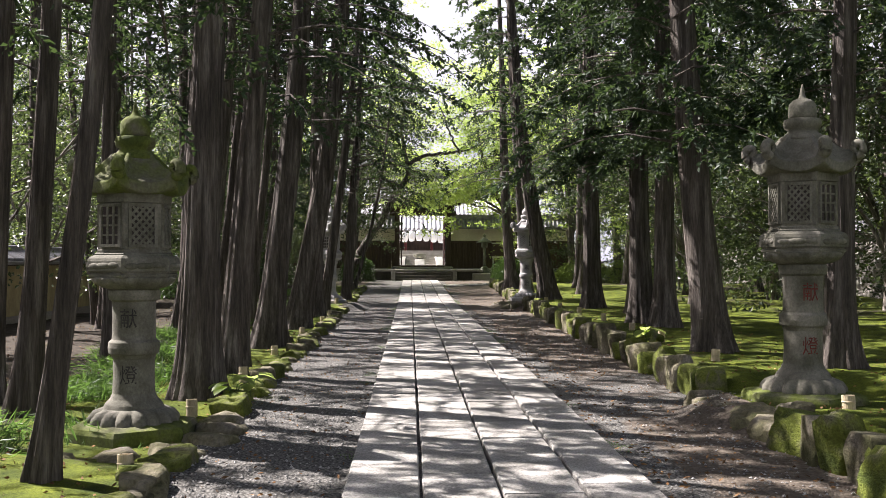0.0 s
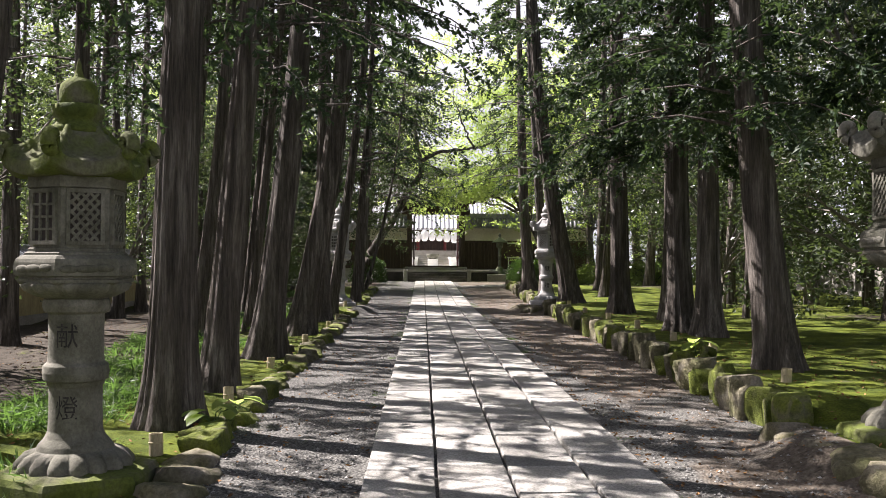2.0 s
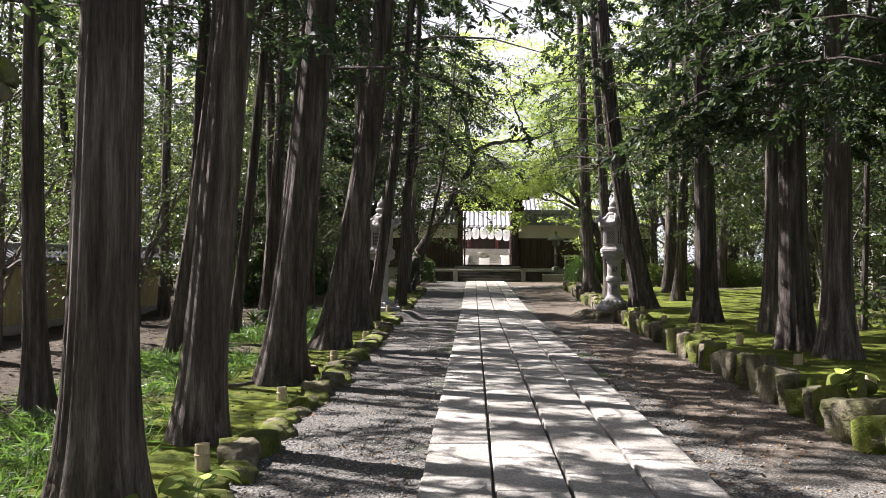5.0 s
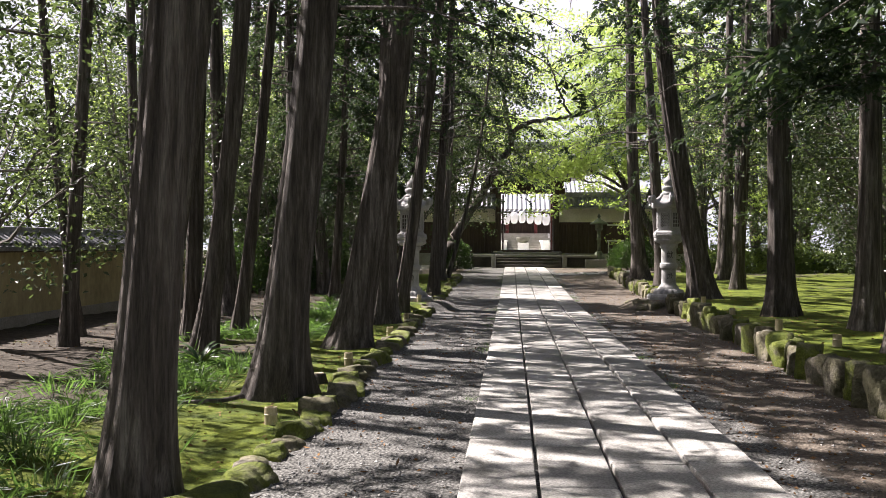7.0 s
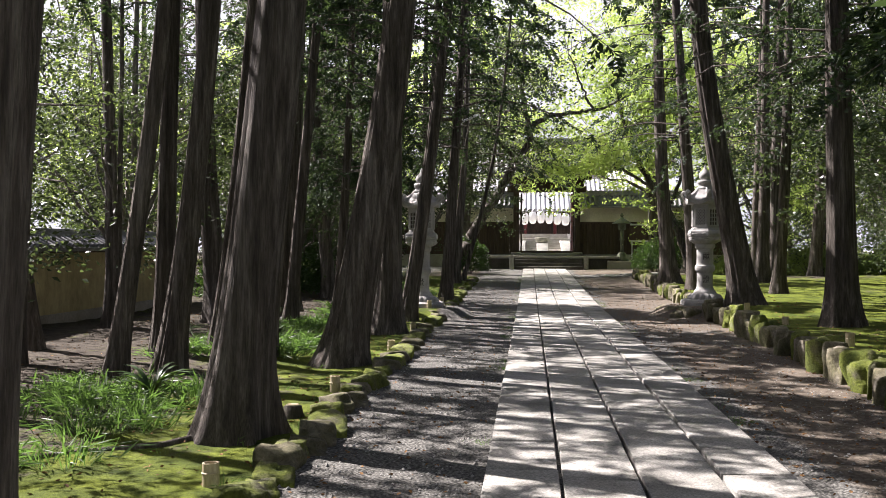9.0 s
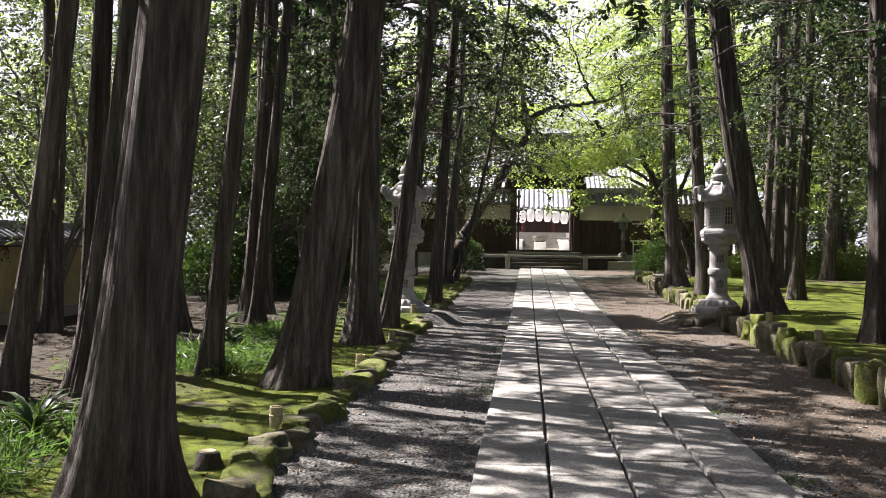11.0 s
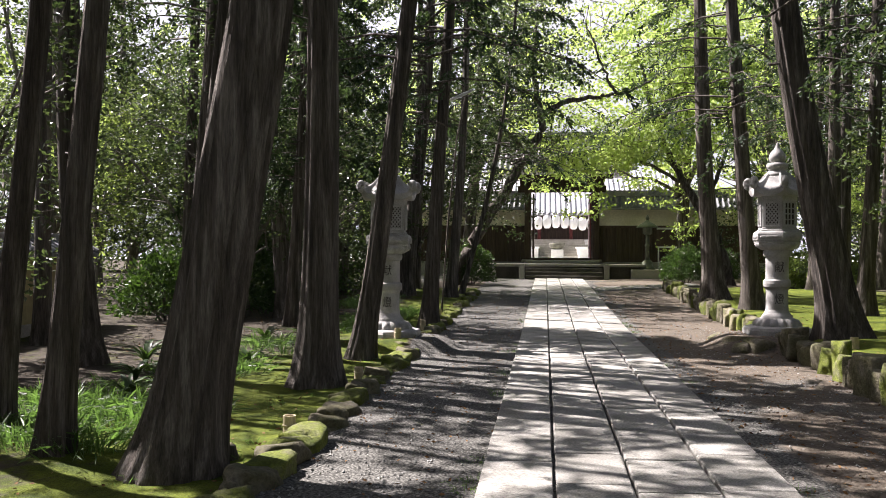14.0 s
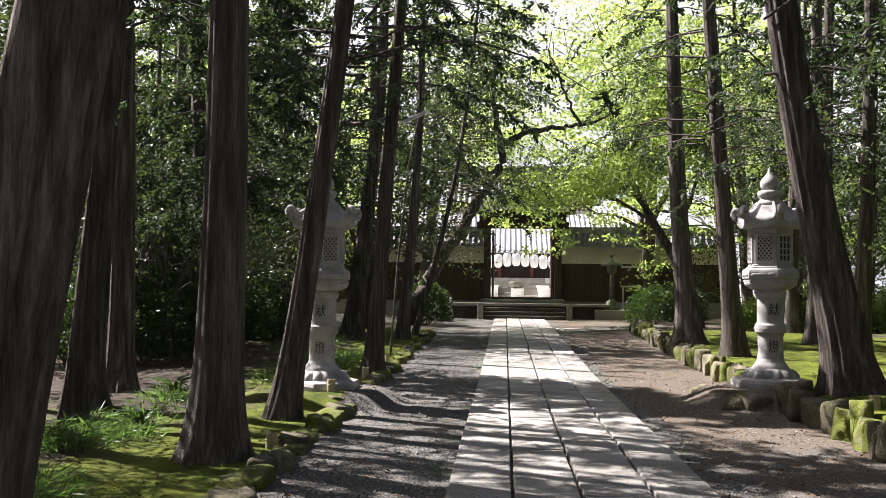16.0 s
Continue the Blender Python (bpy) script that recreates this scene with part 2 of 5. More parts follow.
def from_bm(name, bm, mat, shade=False):
    me = bpy.data.meshes.new(name)
    bmesh.ops.recalc_face_normals(bm, faces=bm.faces)
    bm.to_mesh(me)
    bm.free()
    me.materials.append(mat)
    me.polygons.foreach_set("use_smooth", np.full(len(me.polygons), shade))
    return me


def put(name, me, parent=None, m=None, label=""):
    ob = new(name, me)
    if parent is not None:
        ob.parent = parent
    if m is not None:
        ob.matrix_basis = m
    return tagged(ob, label)


def part(name, bm, mat, parent, label="", shade=False, m=None):
    return put(name, from_bm(name, bm, mat, shade), parent, m, label)


def thing(name, label, category, m=None, group="", kind=""):
    ob = new(name)
    ob.empty_display_size = 0.1
    if m is not None:
        ob.matrix_basis = m
    return tagged(ob, label, category, group, kind)


def box(x0, x1, y0, y1, z0, z1, bevel=0.0):
    bm = bmesh.new()
    bmesh.ops.create_cube(bm, size=1.0, matrix=Matrix.Translation(((x0 + x1) / 2, (y0 + y1) / 2, (z0 + z1) / 2)) @ Matrix.Diagonal((x1 - x0, y1 - y0, z1 - z0, 1)))
    if bevel:
        bmesh.ops.bevel(bm, geom=bm.edges[:], offset=bevel, segments=2, profile=0.6, affect="EDGES")
    return bm


def turned(profile, n=24, turn=0.0, wave=None):
    """A body turned round z from (radius, height) pairs; wave(angle, k) scales the radius."""
    bm = bmesh.new()
    rings = []
    for k, (r, z) in enumerate(profile):
        ring = []
        for i in range(n):
            a = 2 * math.pi * i / n + turn
            q = r * (wave(a, k) if wave else 1.0)
            ring.append(bm.verts.new((q * math.cos(a), q * math.sin(a), z)))
        rings.append(ring)
    for lo, hi in zip(rings, rings[1:]):
        for i in range(n):
            bm.faces.new((lo[i], lo[(i + 1) % n], hi[(i + 1) % n], hi[i]))
    bm.faces.new(rings[0][::-1])
    bm.faces.new(rings[-1])
    return bm


def tube_arrays(points, radii, sides=8):
    """Corners and faces of a tube along points."""
    pts = np.asarray(points, float)
    d = np.gradient(pts, axis=0)
    d /= np.linalg.norm(d, axis=1)[:, None] + 1e-9
    ref = np.where(np.abs(d[:, 2:3]) > 0.9, [[1.0, 0, 0]], [[0, 0, 1.0]])
    u = np.cross(d, ref)
    u /= np.linalg.norm(u, axis=1)[:, None] + 1e-9
    v = np.cross(d, u)
    a = np.linspace(0, 2 * math.pi, sides, endpoint=False)
    ring = (u[:, None] * np.cos(a)[None, :, None] + v[:, None] * np.sin(a)[None, :, None]) * np.asarray(radii)[:, None, None]
    verts = (pts[:, None] + ring).reshape(-1, 3)
    k, i = np.meshgrid(np.arange(len(pts) - 1), np.arange(sides), indexing="ij")
    j = (i + 1) % sides
    quads = np.stack([k * sides + i, k * sides + j, (k + 1) * sides + j, (k + 1) * sides + i], -1).reshape(-1, 4)
    return verts, quads


def joined(pieces):
    verts, quads, base = [], [], 0
    for v, q in pieces:
        verts.append(v)
        quads.append(q + base)
        base += len(v)
    return np.concatenate(verts), np.concatenate(quads)


def leaf_arrays(at, way, length, width, rng, fold=0.25):
    """Pointed leaves from their stalk ends and ways."""
    n = len(at)
    way = way / (np.linalg.norm(way, axis=1)[:, None] + 1e-9)
    side = np.cross(way, rng.normal(size=(n, 3)))
    side /= np.linalg.norm(side, axis=1)[:, None] + 1e-9
    up = np.cross(side, way)
    length, width = np.broadcast_to(length, (n,))[:, None], np.broadcast_to(width, (n,))[:, None]
    mid = at + way * length * 0.45 - up * width * fold
    verts = np.stack([at, mid + side * width / 2, at + way * length, mid - side * width / 2], 1).reshape(-1, 3)
    return verts, np.arange(4 * n).reshape(-1, 4)


# ---- ground ----
def rise(y):
    return 0.32 * smooth(29.0, 54.0, y)


def left_edge(y):
    return -2.32 - 0.014 * max(0.0, y - 10.0)


def right_edge(y):
    return 2.46 + 0.024 * max(-4.0, y - 9.0)


FEET = [(-2.89, 7.74, 0.0), (3.0, 8.43, 0.17), (-3.02, 28.7, 0.17), (3.02, 29.5, 0.2)]


def height(x, y):
    """The ground's height, levelled round the lanterns' feet."""
    z = raised(x, y)
    for fx, fy, fz in FEET:
        d = math.hypot(x - fx, y - fy)
        if d < 1.5:
            z += (fz - z) * (1 - smooth(0.75, 1.25, d)) * (1 if fx * (x - 0.5 * fx) > 0 else 0)
    return z


def raised(x, y):
    """The ground's height: verge in the middle, raised beds on both sides."""
    z = rise(y)
    l, r = left_edge(y), right_edge(y)
    far = smooth(60.0, 90.0, abs(x) + max(0.0, y - 40))
    if y < 46:
        fade = 1 - smooth(41.0, 46.0, y)
        z += 0.02 * smooth(0.0, 0.22, l - x) * fade + 0.29 * smooth(0.02, 0.16, x - r - 0.05) * fade
        bed = max(smooth(0.1, 0.8, l - x), smooth(0.1, 0.8, x - r))
        z += bed * (0.07 * noise.noise((x * 0.5, y * 0.5, 3.0)) + 0.035 * noise.noise((x * 2.2, y * 2.2, 7.0)) + 0.012 * noise.noise((x * 6, y * 6, 9.0)))
    if l < x < r:
        z += 0.012 * noise.noise((x * 3, y * 3, 1.0)) - 0.012
    return z * (1 - far * 0.3)


def build_ground():
    xs = [-900, -300, -120, -60, -40, -28, -20, -15] + [round(-12 + 0.4 * k, 3) for k in range(17)] + [round(-5.2 + 0.12 * k, 3) for k in range(90)] + [round(5.6 + 0.4 * k, 3) for k in range(18)] + [15, 20, 28, 40, 60, 120, 300, 900]
    ys = [-600, -120, -40, -20, -10] + [round(-6 + 0.2 * k, 3) for k in range(310)] + [58, 64, 75, 100, 140, 300, 1200]
    verts = [(x, y, height(x, y)) for y in ys for x in xs]
    w = len(xs)
    k, i = np.meshgrid(np.arange(len(ys) - 1), np.arange(w - 1), indexing="ij")
    quads = np.stack([k * w + i, k * w + i + 1, (k + 1) * w + i + 1, (k + 1) * w + i], -1).reshape(-1, 4)
    me = fast_mesh("ground", verts, quads, True)
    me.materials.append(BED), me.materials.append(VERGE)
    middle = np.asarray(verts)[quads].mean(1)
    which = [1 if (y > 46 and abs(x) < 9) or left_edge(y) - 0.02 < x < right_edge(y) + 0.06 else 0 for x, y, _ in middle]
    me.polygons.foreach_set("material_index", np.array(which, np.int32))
    cover = me.attributes.new("cover", "FLOAT", "POINT")
    values = []
    for x, y, _ in verts:
        l, r = left_edge(y), right_edge(y)
        if x < l:
            c = 0.6 - 0.32 * smooth(0.9, 2.6, l - x) + 0.2 * noise.noise((x * 0.35, y * 0.35, 11.0))
        elif x > r:
            c = 0.62 - 0.12 * smooth(2.5, 7, x - r) + 0.25 * noise.noise((x * 0.3, y * 0.3, 17.0))
        else:
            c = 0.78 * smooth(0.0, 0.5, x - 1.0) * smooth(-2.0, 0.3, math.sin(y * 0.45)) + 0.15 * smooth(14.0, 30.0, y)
        values.append(c)
    cover.data.foreach_set("value", np.array(values, np.float32))
    tagged(put("ground", me), "gravel verges between raised beds of moss and bare earth", "ground", kind="structure")


build_ground()


def build_sky_glow():
    """Added glowing ring for the bright hazy sky low over the horizon, all round."""
    n = 48
    a = np.linspace(0, 2 * math.pi, n, endpoint=False)
    low = np.stack([190 * np.cos(a), 30 + 190 * np.sin(a), np.full(n, -2.0)], 1)
    high = np.stack([190 * np.cos(a), 30 + 190 * np.sin(a), np.full(n, 95.0)], 1)
    i = np.arange(n)
    j = (i + 1) % n
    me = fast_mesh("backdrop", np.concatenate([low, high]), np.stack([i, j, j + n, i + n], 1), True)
    me.materials.append(SKY_GLOW)
    tagged(put("backdrop", me), "glowing white backdrop ring standing in for the hazy sky", "sky", kind="structure")


build_sky_glow()


# ---- trees ----
def bend(push, h):
    """How far a trunk has leant sideways at height h."""
    return push * 0.24 * h / math.sqrt(1 + (h / 9.0) ** 2)


def trunk_mesh(r, push, tall, seed, mat=BARK, sides=36, flare=0.95):
    rng = random.Random(seed)
    lobes = [(rng.randint(3, 6), rng.uniform(0, 6.28), rng.uniform(0.5, 1.0)) for _ in range(3)]
    ridges = [(rng.randint(9, 23), rng.uniform(0, 6.28), rng.uniform(0.018, 0.042)) for _ in range(4)]
    hs = [-0.25, 0.0, 0.06, 0.13, 0.22, 0.34, 0.5, 0.7, 0.95, 1.25, 1.6, 2.0, 2.4, 2.9, 3.4, 4.0, 4.7, 5.5, 6.5, 8.0, 10.0, 12.0, tall]
    verts = []
    sway = rng.uniform(-0.12, 0.12)
    for h in hs:
        hh = max(h, 0.0)
        body = r * max(0.16, 1 - 0.058 * hh)
        root = flare * r * math.exp(-hh / 0.36)
        for i in range(sides):
            a = 2 * math.pi * i / sides
            q = body
            q += root * (0.35 + 0.65 * sum(k * max(0.0, math.cos(n * a / 1.0 + p)) for n, p, k in lobes) / 2.0)
            twist = a + 0.05 * hh
            q *= 1 + sum(k * math.sin(n * twist + p + 0.25 * math.sin(hh * 1.3 + p)) for n, p, k in ridges) + 0.05 * noise.noise((math.cos(a) * 2 + seed, math.sin(a) * 2, hh * 0.5))
            verts.append((bend(push, hh) + q * math.cos(a) + 0.03 * math.sin(hh * 0.6 + seed), q * math.sin(a) + sway * (1 - math.exp(-hh / 4)), h))
    n = sides
    k, i = np.meshgrid(np.arange(len(hs) - 1), np.arange(n), indexing="ij")
    j = (i + 1) % n
    quads = np.stack([k * n + i, k * n + j, (k + 1) * n + j, (k + 1) * n + i], -1).reshape(-1, 4)
    me = fast_mesh("trunk", verts, quads, True)
    me.materials.append(mat)
    return me


def cypress_crown(seed, low, high, spread, count, leaf=0.15, per=14, pin=9):
    """Drooping sprays on limbs between two heights; returns the meshes of the limbs and of the sprays."""
    rng = np.random.default_rng(seed)
    h = low + (high - low) * rng.random(count) ** 1.1
    a = rng.random(count) * 2 * math.pi
    reach = spread * (0.55 + 0.6 * rng.random(count)) * (1 - 0.55 * (h - low) / (high - low))
    out = np.stack([np.cos(a), np.sin(a), np.zeros(count)], 1)
    limbs = []
    for k in range(count):
        s = np.linspace(0, 1, 5)
        p = np.array([0, 0, h[k]]) + out[k] * (s * reach[k])[:, None] + np.array([0, 0, 1.0]) * ((0.25 * s - 0.5 * s * s) * reach[k])[:, None]
        limbs.append(tube_arrays(p, 0.013 * (1.1 - s) * (0.6 + reach[k] / 3), 4))
    v, q = joined(limbs)
    wood = fast_mesh("limbs", v, q)
    wood.materials.append(BARK)
    b = np.repeat(np.arange(count), per)
    s = 0.2 + 0.8 * rng.random(len(b)) ** 0.8
    at = np.stack([np.zeros(len(b)), np.zeros(len(b)), h[b]], 1) + out[b] * (s * reach[b])[:, None]
    at[:, 2] += (0.25 * s - 0.5 * s * s) * reach[b]
    turn = rng.normal(0, 0.9, len(b))
    way = np.stack([np.cos(a[b] + turn), np.sin(a[b] + turn), -0.35 - 0.5 * rng.random(len(b))], 1)
    way /= np.linalg.norm(way, axis=1)[:, None]
    span = leaf * (2.0 + 1.6 * rng.random(len(b)))
    f = np.repeat(np.arange(len(b)), pin)
    u = np.tile(np.linspace(0.08, 1.0, pin), len(b))
    cross = np.cross(way, [0, 0, 1.0])
    cross /= np.linalg.norm(cross, axis=1)[:, None] + 1e-9
    sign = np.tile(np.where(np.arange(pin) % 2, 1.0, -1.0), len(b))
    start = at[f] + way[f] * (u * span[f])[:, None]
    start[:, 2] -= 0.25 * u * u * span[f]
    lead = way[f] * 0.8 + cross[f] * (sign * 0.75 * (1.1 - u))[:, None] + rng.normal(0, 0.5, (len(f), 3))
    grown = 1 + 0.8 * np.clip((h[b][f] - 6.0) / 3.0, 0, 1)
    v, q = leaf_arrays(start, lead, grown * leaf * (0.75 + 0.6 * rng.random(len(f))) * (1.15 - 0.5 * u), grown * leaf * 0.46, rng)
    sprays = fast_mesh("crown", v, q)
    sprays.materials.append(CYPRESS_LEAF)
    return wood, sprays


CROWNS_HIGH = [cypress_crown(20 + k, 3.3 + 0.5 * k, 13.5, 3.0, 48, 0.1, 9, 11) for k in range(4)]
CROWNS_THIN = [cypress_crown(30 + k, 4.4 + 0.8 * k, 13.0, 3.0, 33, 0.1, 8, 10) for k in range(3)]
CROWNS_LOW = [cypress_crown(40 + k, 2.4 + 0.3 * k, 12.0, 2.2, 84, 0.10, 26, 11) for k in range(3)]


def cypress(x, y, r, push, seed, crowns, label, group, lift=None):
    tree = thing("cypress_tree", label, "tree", pose(x, y, height(x, y)), group)
    put("trunk", trunk_mesh(r, push, 14.0, seed, BARK, 64 if y < 32 and abs(x) < 6 else 20), tree)
    wood, sprays = crowns[seed % len(crowns)]
    size = 0.85 + 0.3 * random.Random(seed).random()
    m = Matrix.Translation((1.3 * push, 0, 0)) @ Matrix.Rotation(seed * 2.4, 4, "Z") @ Matrix.Diagonal((size, size, 1.0, 1))
    tagged(put("branchwork", wood, tree, m), kind="stuff")
    tagged(put("crown", sprays, tree, m), kind="stuff")
    return tree


LEFT_ROW = [
    (-3.0, 6.05, 0.072, 0.52), (-4.2, 8.75, 0.11, 0.32), (-4.9, 9.6, 0.11, 0.2), (-2.84, 9.8, 0.195, 0.18), (-2.86, 12.0, 0.17, 0.33),
    (-2.98, 15.8, 0.215, 0.46), (-3.05, 20.25, 0.245, 0.74), (-3.11, 24.29, 0.21, 0.11), (-3.12, 26.77, 0.14, 0.7), (-2.8, 31.9, 0.14, 0.33),
    (-4.76, 42.0, 0.26, 0.5), (-3.24, 41.0, 0.15, 0.28), (-3.09, 42.6, 0.08, 1.1),
]
LEFT_BACK = [
    (-5.69, 27.54, 0.18, 0.23), (-5.92, 29.15, 0.17, -0.1), (-8.09, 43.16, 0.17, 0.6), (-5.0, 21.23, 0.1, 0.55), (-4.11, 20.54, 0.1, 0.5),
    (-5.19, 26.1, 0.11, 0.42), (-5.41, 31.88, 0.12, 0.2), (-5.17, 18.51, 0.1, 0.55), (-4.9, 19.3, 0.14, 0.55), (-6.15, 33.92, 0.18, -0.3),
    (-5.62, 20.88, 0.13, 0.19), (-4.77, 13.25, 0.11, -0.03), (-6.91, 19.6, 0.11, 0.2), (-7.5, 17.45, 0.16, 0), (-7.98, 24.62, 0.12, -0.1),
    (-7.02, 13.92, 0.1, -0.15), (-7.65, 21.4, 0.09, -0.5), (-6.45, 25.7, 0.2, -0.25),
]
RIGHT_ROW = [
    (3.3, 11.9, 0.205, -0.43), (3.8, 17.63, 0.2, -0.13), (3.92, 16.5, 0.18, -0.07), (4.3, 20.4, 0.17, 0.03), (3.9, 23.35, 0.22, -0.04),
    (3.5, 27.75, 0.25, -0.78), (3.42, 37.3, 0.23, -0.3), (4.13, 10.1, 0.15, 0.06), (3.62, 33.9, 0.18, -0.42), (5.35, 32.7, 0.15, 0.22),
]
RIGHT_BACK = [
    (12.3, 34.9, 0.22, -0.3), (10.5, 23.5, 0.12, -0.05), (6.0, 37.1, 0.18, 0.1), (6.04, 21.1, 0.055, 0.12), (6.83, 39.0, 0.2, 0.12),
    (6.9, 41.7, 0.16, 0.12), (11.1, 48.0, 0.26, 0.2), (9.6, 44.3, 0.22, 0.25), (7.8, 27.5, 0.13, 0.1),
]
# Added trees, most of them out of view, for the shadows they cast.
SHADE_TREES = [(-3.1, 1.2, 0.15, 0.2), (-3.2, -3.0, 0.17, 0.3), (-5.5, 2.5, 0.14, 0.1), (-5.4, 6.4, 0.13, 0.2), (-6.5, -1.0, 0.15, 0.1), (4.2, 3.0, 0.17, -0.2), (4.0, -2.5, 0.18, -0.2), (-8.2, 9.5, 0.15, 0.1), (-8.4, 4.0, 0.15, 0.1), (-8.6, 28.5, 0.14, 0.1), (-8.3, 34.0, 0.15, 0.1)]
for k, row in enumerate(LEFT_ROW):
    slim = row[2] < 0.1
    cypress(*row, k, CROWNS_HIGH, "slim leaning cypress with peeling brown bark beside the avenue" if slim else "tall cypress with fibrous grey-brown bark and flared root", "cypresses along the avenue")
for k, row in enumerate(LEFT_BACK):
    cypress(*row, 30 + k, CROWNS_LOW if row[1] > 30 else CROWNS_HIGH if row[1] > 25 or row[1] < 18 else CROWNS_THIN, "slender leaning cypress standing in undergrowth before the garden wall", "cypresses behind the avenue")
for k, row in enumerate(RIGHT_ROW):
    cypress(*row, 60 + k, CROWNS_LOW if row[1] < 18 else CROWNS_HIGH, "tall cypress rooted in raised moss bed, low drooping sprays" if row[1] < 18 else "tall straight cypress rooted in the raised moss bed", "cypresses along the avenue")
for k, row in enumerate(RIGHT_BACK):
    cypress(*row, 80 + k, CROWNS_HIGH, "slim cypress standing in shade on the mossy lawn", "cypresses behind the avenue")
for k, row in enumerate(SHADE_TREES):
    cypress(*row, 100 + k, CROWNS_THIN, "tall cypress closing the grove around the avenue", "cypresses around the grove")


def leafy_crown(seed, low, high, spread, clumps, per, leaf, mat, flat=0.6, limbs=9):
    """Limbs that fork from a trunk and end in uneven clumps of leaves."""
    rng = np.random.default_rng(seed)
    wood, tips = [], []
    for _ in range(limbs):
        a, r = rng.random() * 2 * math.pi, spread * (0.5 + 0.5 * rng.random())
        z0 = low * (0.5 + 0.5 * rng.random())
        z1 = low + (high - low) * rng.random()
        s = np.linspace(0, 1, 7)
        wig = rng.normal(0, 0.12, (7, 3)) * s[:, None]
        p = np.stack([np.cos(a) * r * s, np.sin(a) * r * s, z0 + (z1 - z0) * s ** 0.8], 1) + wig * spread * 0.4
        wood.append(tube_arrays(p, 0.05 * (1.12 - s) * spread / 3, 5))
        for t in range(3):
            b = p[3 + t]
            e = b + np.array([math.cos(a + t - 1), math.sin(a + t - 1), 0.3]) * r * 0.4 + rng.normal(0, 0.2, 3)
            wood.append(tube_arrays(np.linspace(b, e, 4), [0.022 * spread / 3, 0.016, 0.012, 0.006], 4))
            tips += [e, (b + e) / 2]
        tips += [p[-1], p[-2]]
    tips = np.array(tips)
    c = tips[rng.integers(0, len(tips), clumps)] + rng.normal(0, 1, (clumps, 3)) * np.array([spread * 0.22, spread * 0.22, (high - low) * 0.16])
    size = 0.25 + 0.4 * rng.random(clumps)
    k = np.repeat(np.arange(clumps), per)
    d = rng.normal(0, 1, (len(k), 3)) * np.array([1, 1, flat])
    at = c[k] + d * size[k][:, None] * 0.5
    way = rng.normal(0, 1, (len(k), 3)) * np.array([1, 1, 0.6]) + np.array([0, 0, -0.2])
    v, q = leaf_arrays(at, way, leaf * (0.7 + 0.6 * rng.random(len(k))), leaf * 0.55, rng)
    crown = fast_mesh("crown", v, q)
    crown.materials.append(mat)
    v, q = joined(wood)
    limb_mesh = fast_mesh("limbs", v, q)
    limb_mesh.materials.append(BARK_PALE)
    return limb_mesh, crown


BROAD = [leafy_crown(300 + k, 2.0, 9.0 + k, 3.2, 230, 42, 0.12, BROAD_LEAF) for k in range(3)]
EVERGREEN = [leafy_crown(310 + k, 1.6, 9.5 + k, 3.0, 250, 42, 0.125, EVERGREEN_LEAF) for k in range(3)]
MAPLE = [leafy_crown(320 + k, 3.2, 10.0, 3.6, 240, 44, 0.13, MAPLE_LEAF, 0.3) for k in range(2)]
UNDER = [leafy_crown(340 + k, 1.2, 4.5, 1.9, 80, 45, 0.085, EVERGREEN_LEAF, 0.5, 8) for k in range(2)]


def leafy_tree(name, x, y, r, seed, kinds, label, group, size=1.0, mat=BARK_PALE):
    tree = thing(name, label, "tree", pose(x, y, height(x, y)), group)
    rng = random.Random(seed)
    put("trunk", trunk_mesh(r, rng.uniform(-0.4, 0.4), 6.0 * size, seed, mat, 14, 0.5), tree)
    wood, crown = kinds[seed % len(kinds)]
    m = Matrix.Rotation(seed * 1.7, 4, "Z") @ Matrix.Diagonal((size, size, size, 1))
    tagged(put("branchwork", wood, tree, m), kind="stuff")
    tagged(put("crown", crown, tree, m), kind="stuff")


spots = random.Random(5)
for k in range(26):
    dark = k % 5
    leafy_tree("evergreen_tree" if dark else "broadleaf_tree", -12.0 - spots.random() * 11, -4 + 2.7 * k + spots.uniform(-1, 1), 0.13, 400 + k, EVERGREEN if dark else BROAD, "dark evergreen tree beyond the clay garden wall" if dark else "green broadleaf tree beyond the clay garden wall", "trees beyond the wall", spots.uniform(0.85, 1.3))
for k in range(26):
    dark = k % 4
    leafy_tree("evergreen_tree" if dark else "broadleaf_tree", 10.0 + spots.random() * 13, 4 + 2.4 * k + spots.uniform(-1, 1), 0.13, 440 + k, EVERGREEN if dark else BROAD, "dark evergreen tree at the back of the lawn" if dark else "green broadleaf tree at the back of the lawn", "trees behind the lawn", spots.uniform(0.85, 1.3))
for k, (x, y) in enumerate([(9.0, 13.0), (11.5, 17.0), (8.8, 20.5), (11.0, 26.0), (8.6, 31.0), (12.0, 38.5), (8.4, 46.5)]):
    leafy_tree("evergreen_tree", x, y, 0.15, 560 + k, EVERGREEN, "dark evergreen tree shading the mossy lawn", "evergreens on the lawn", 0.95 + 0.1 * (k % 3), BARK)
for k in range(8):
    leafy_tree("young_tree", -6.3 - spots.random() * 2.6, 33.5 + 1.6 * k + spots.uniform(-1, 1), 0.045, 470 + k, UNDER, "thin young broadleaf tree at the end of the garden wall", "young trees", spots.uniform(0.9, 1.3))
for k, (x, y) in enumerate([(-7.4, 14.6), (-8.3, 19.5), (-7.9, 24.8)]):
    leafy_tree("young_tree", x, y, 0.05, 480 + k, UNDER[1:], "thin crooked young tree before the clay wall", "young trees", 1.15)
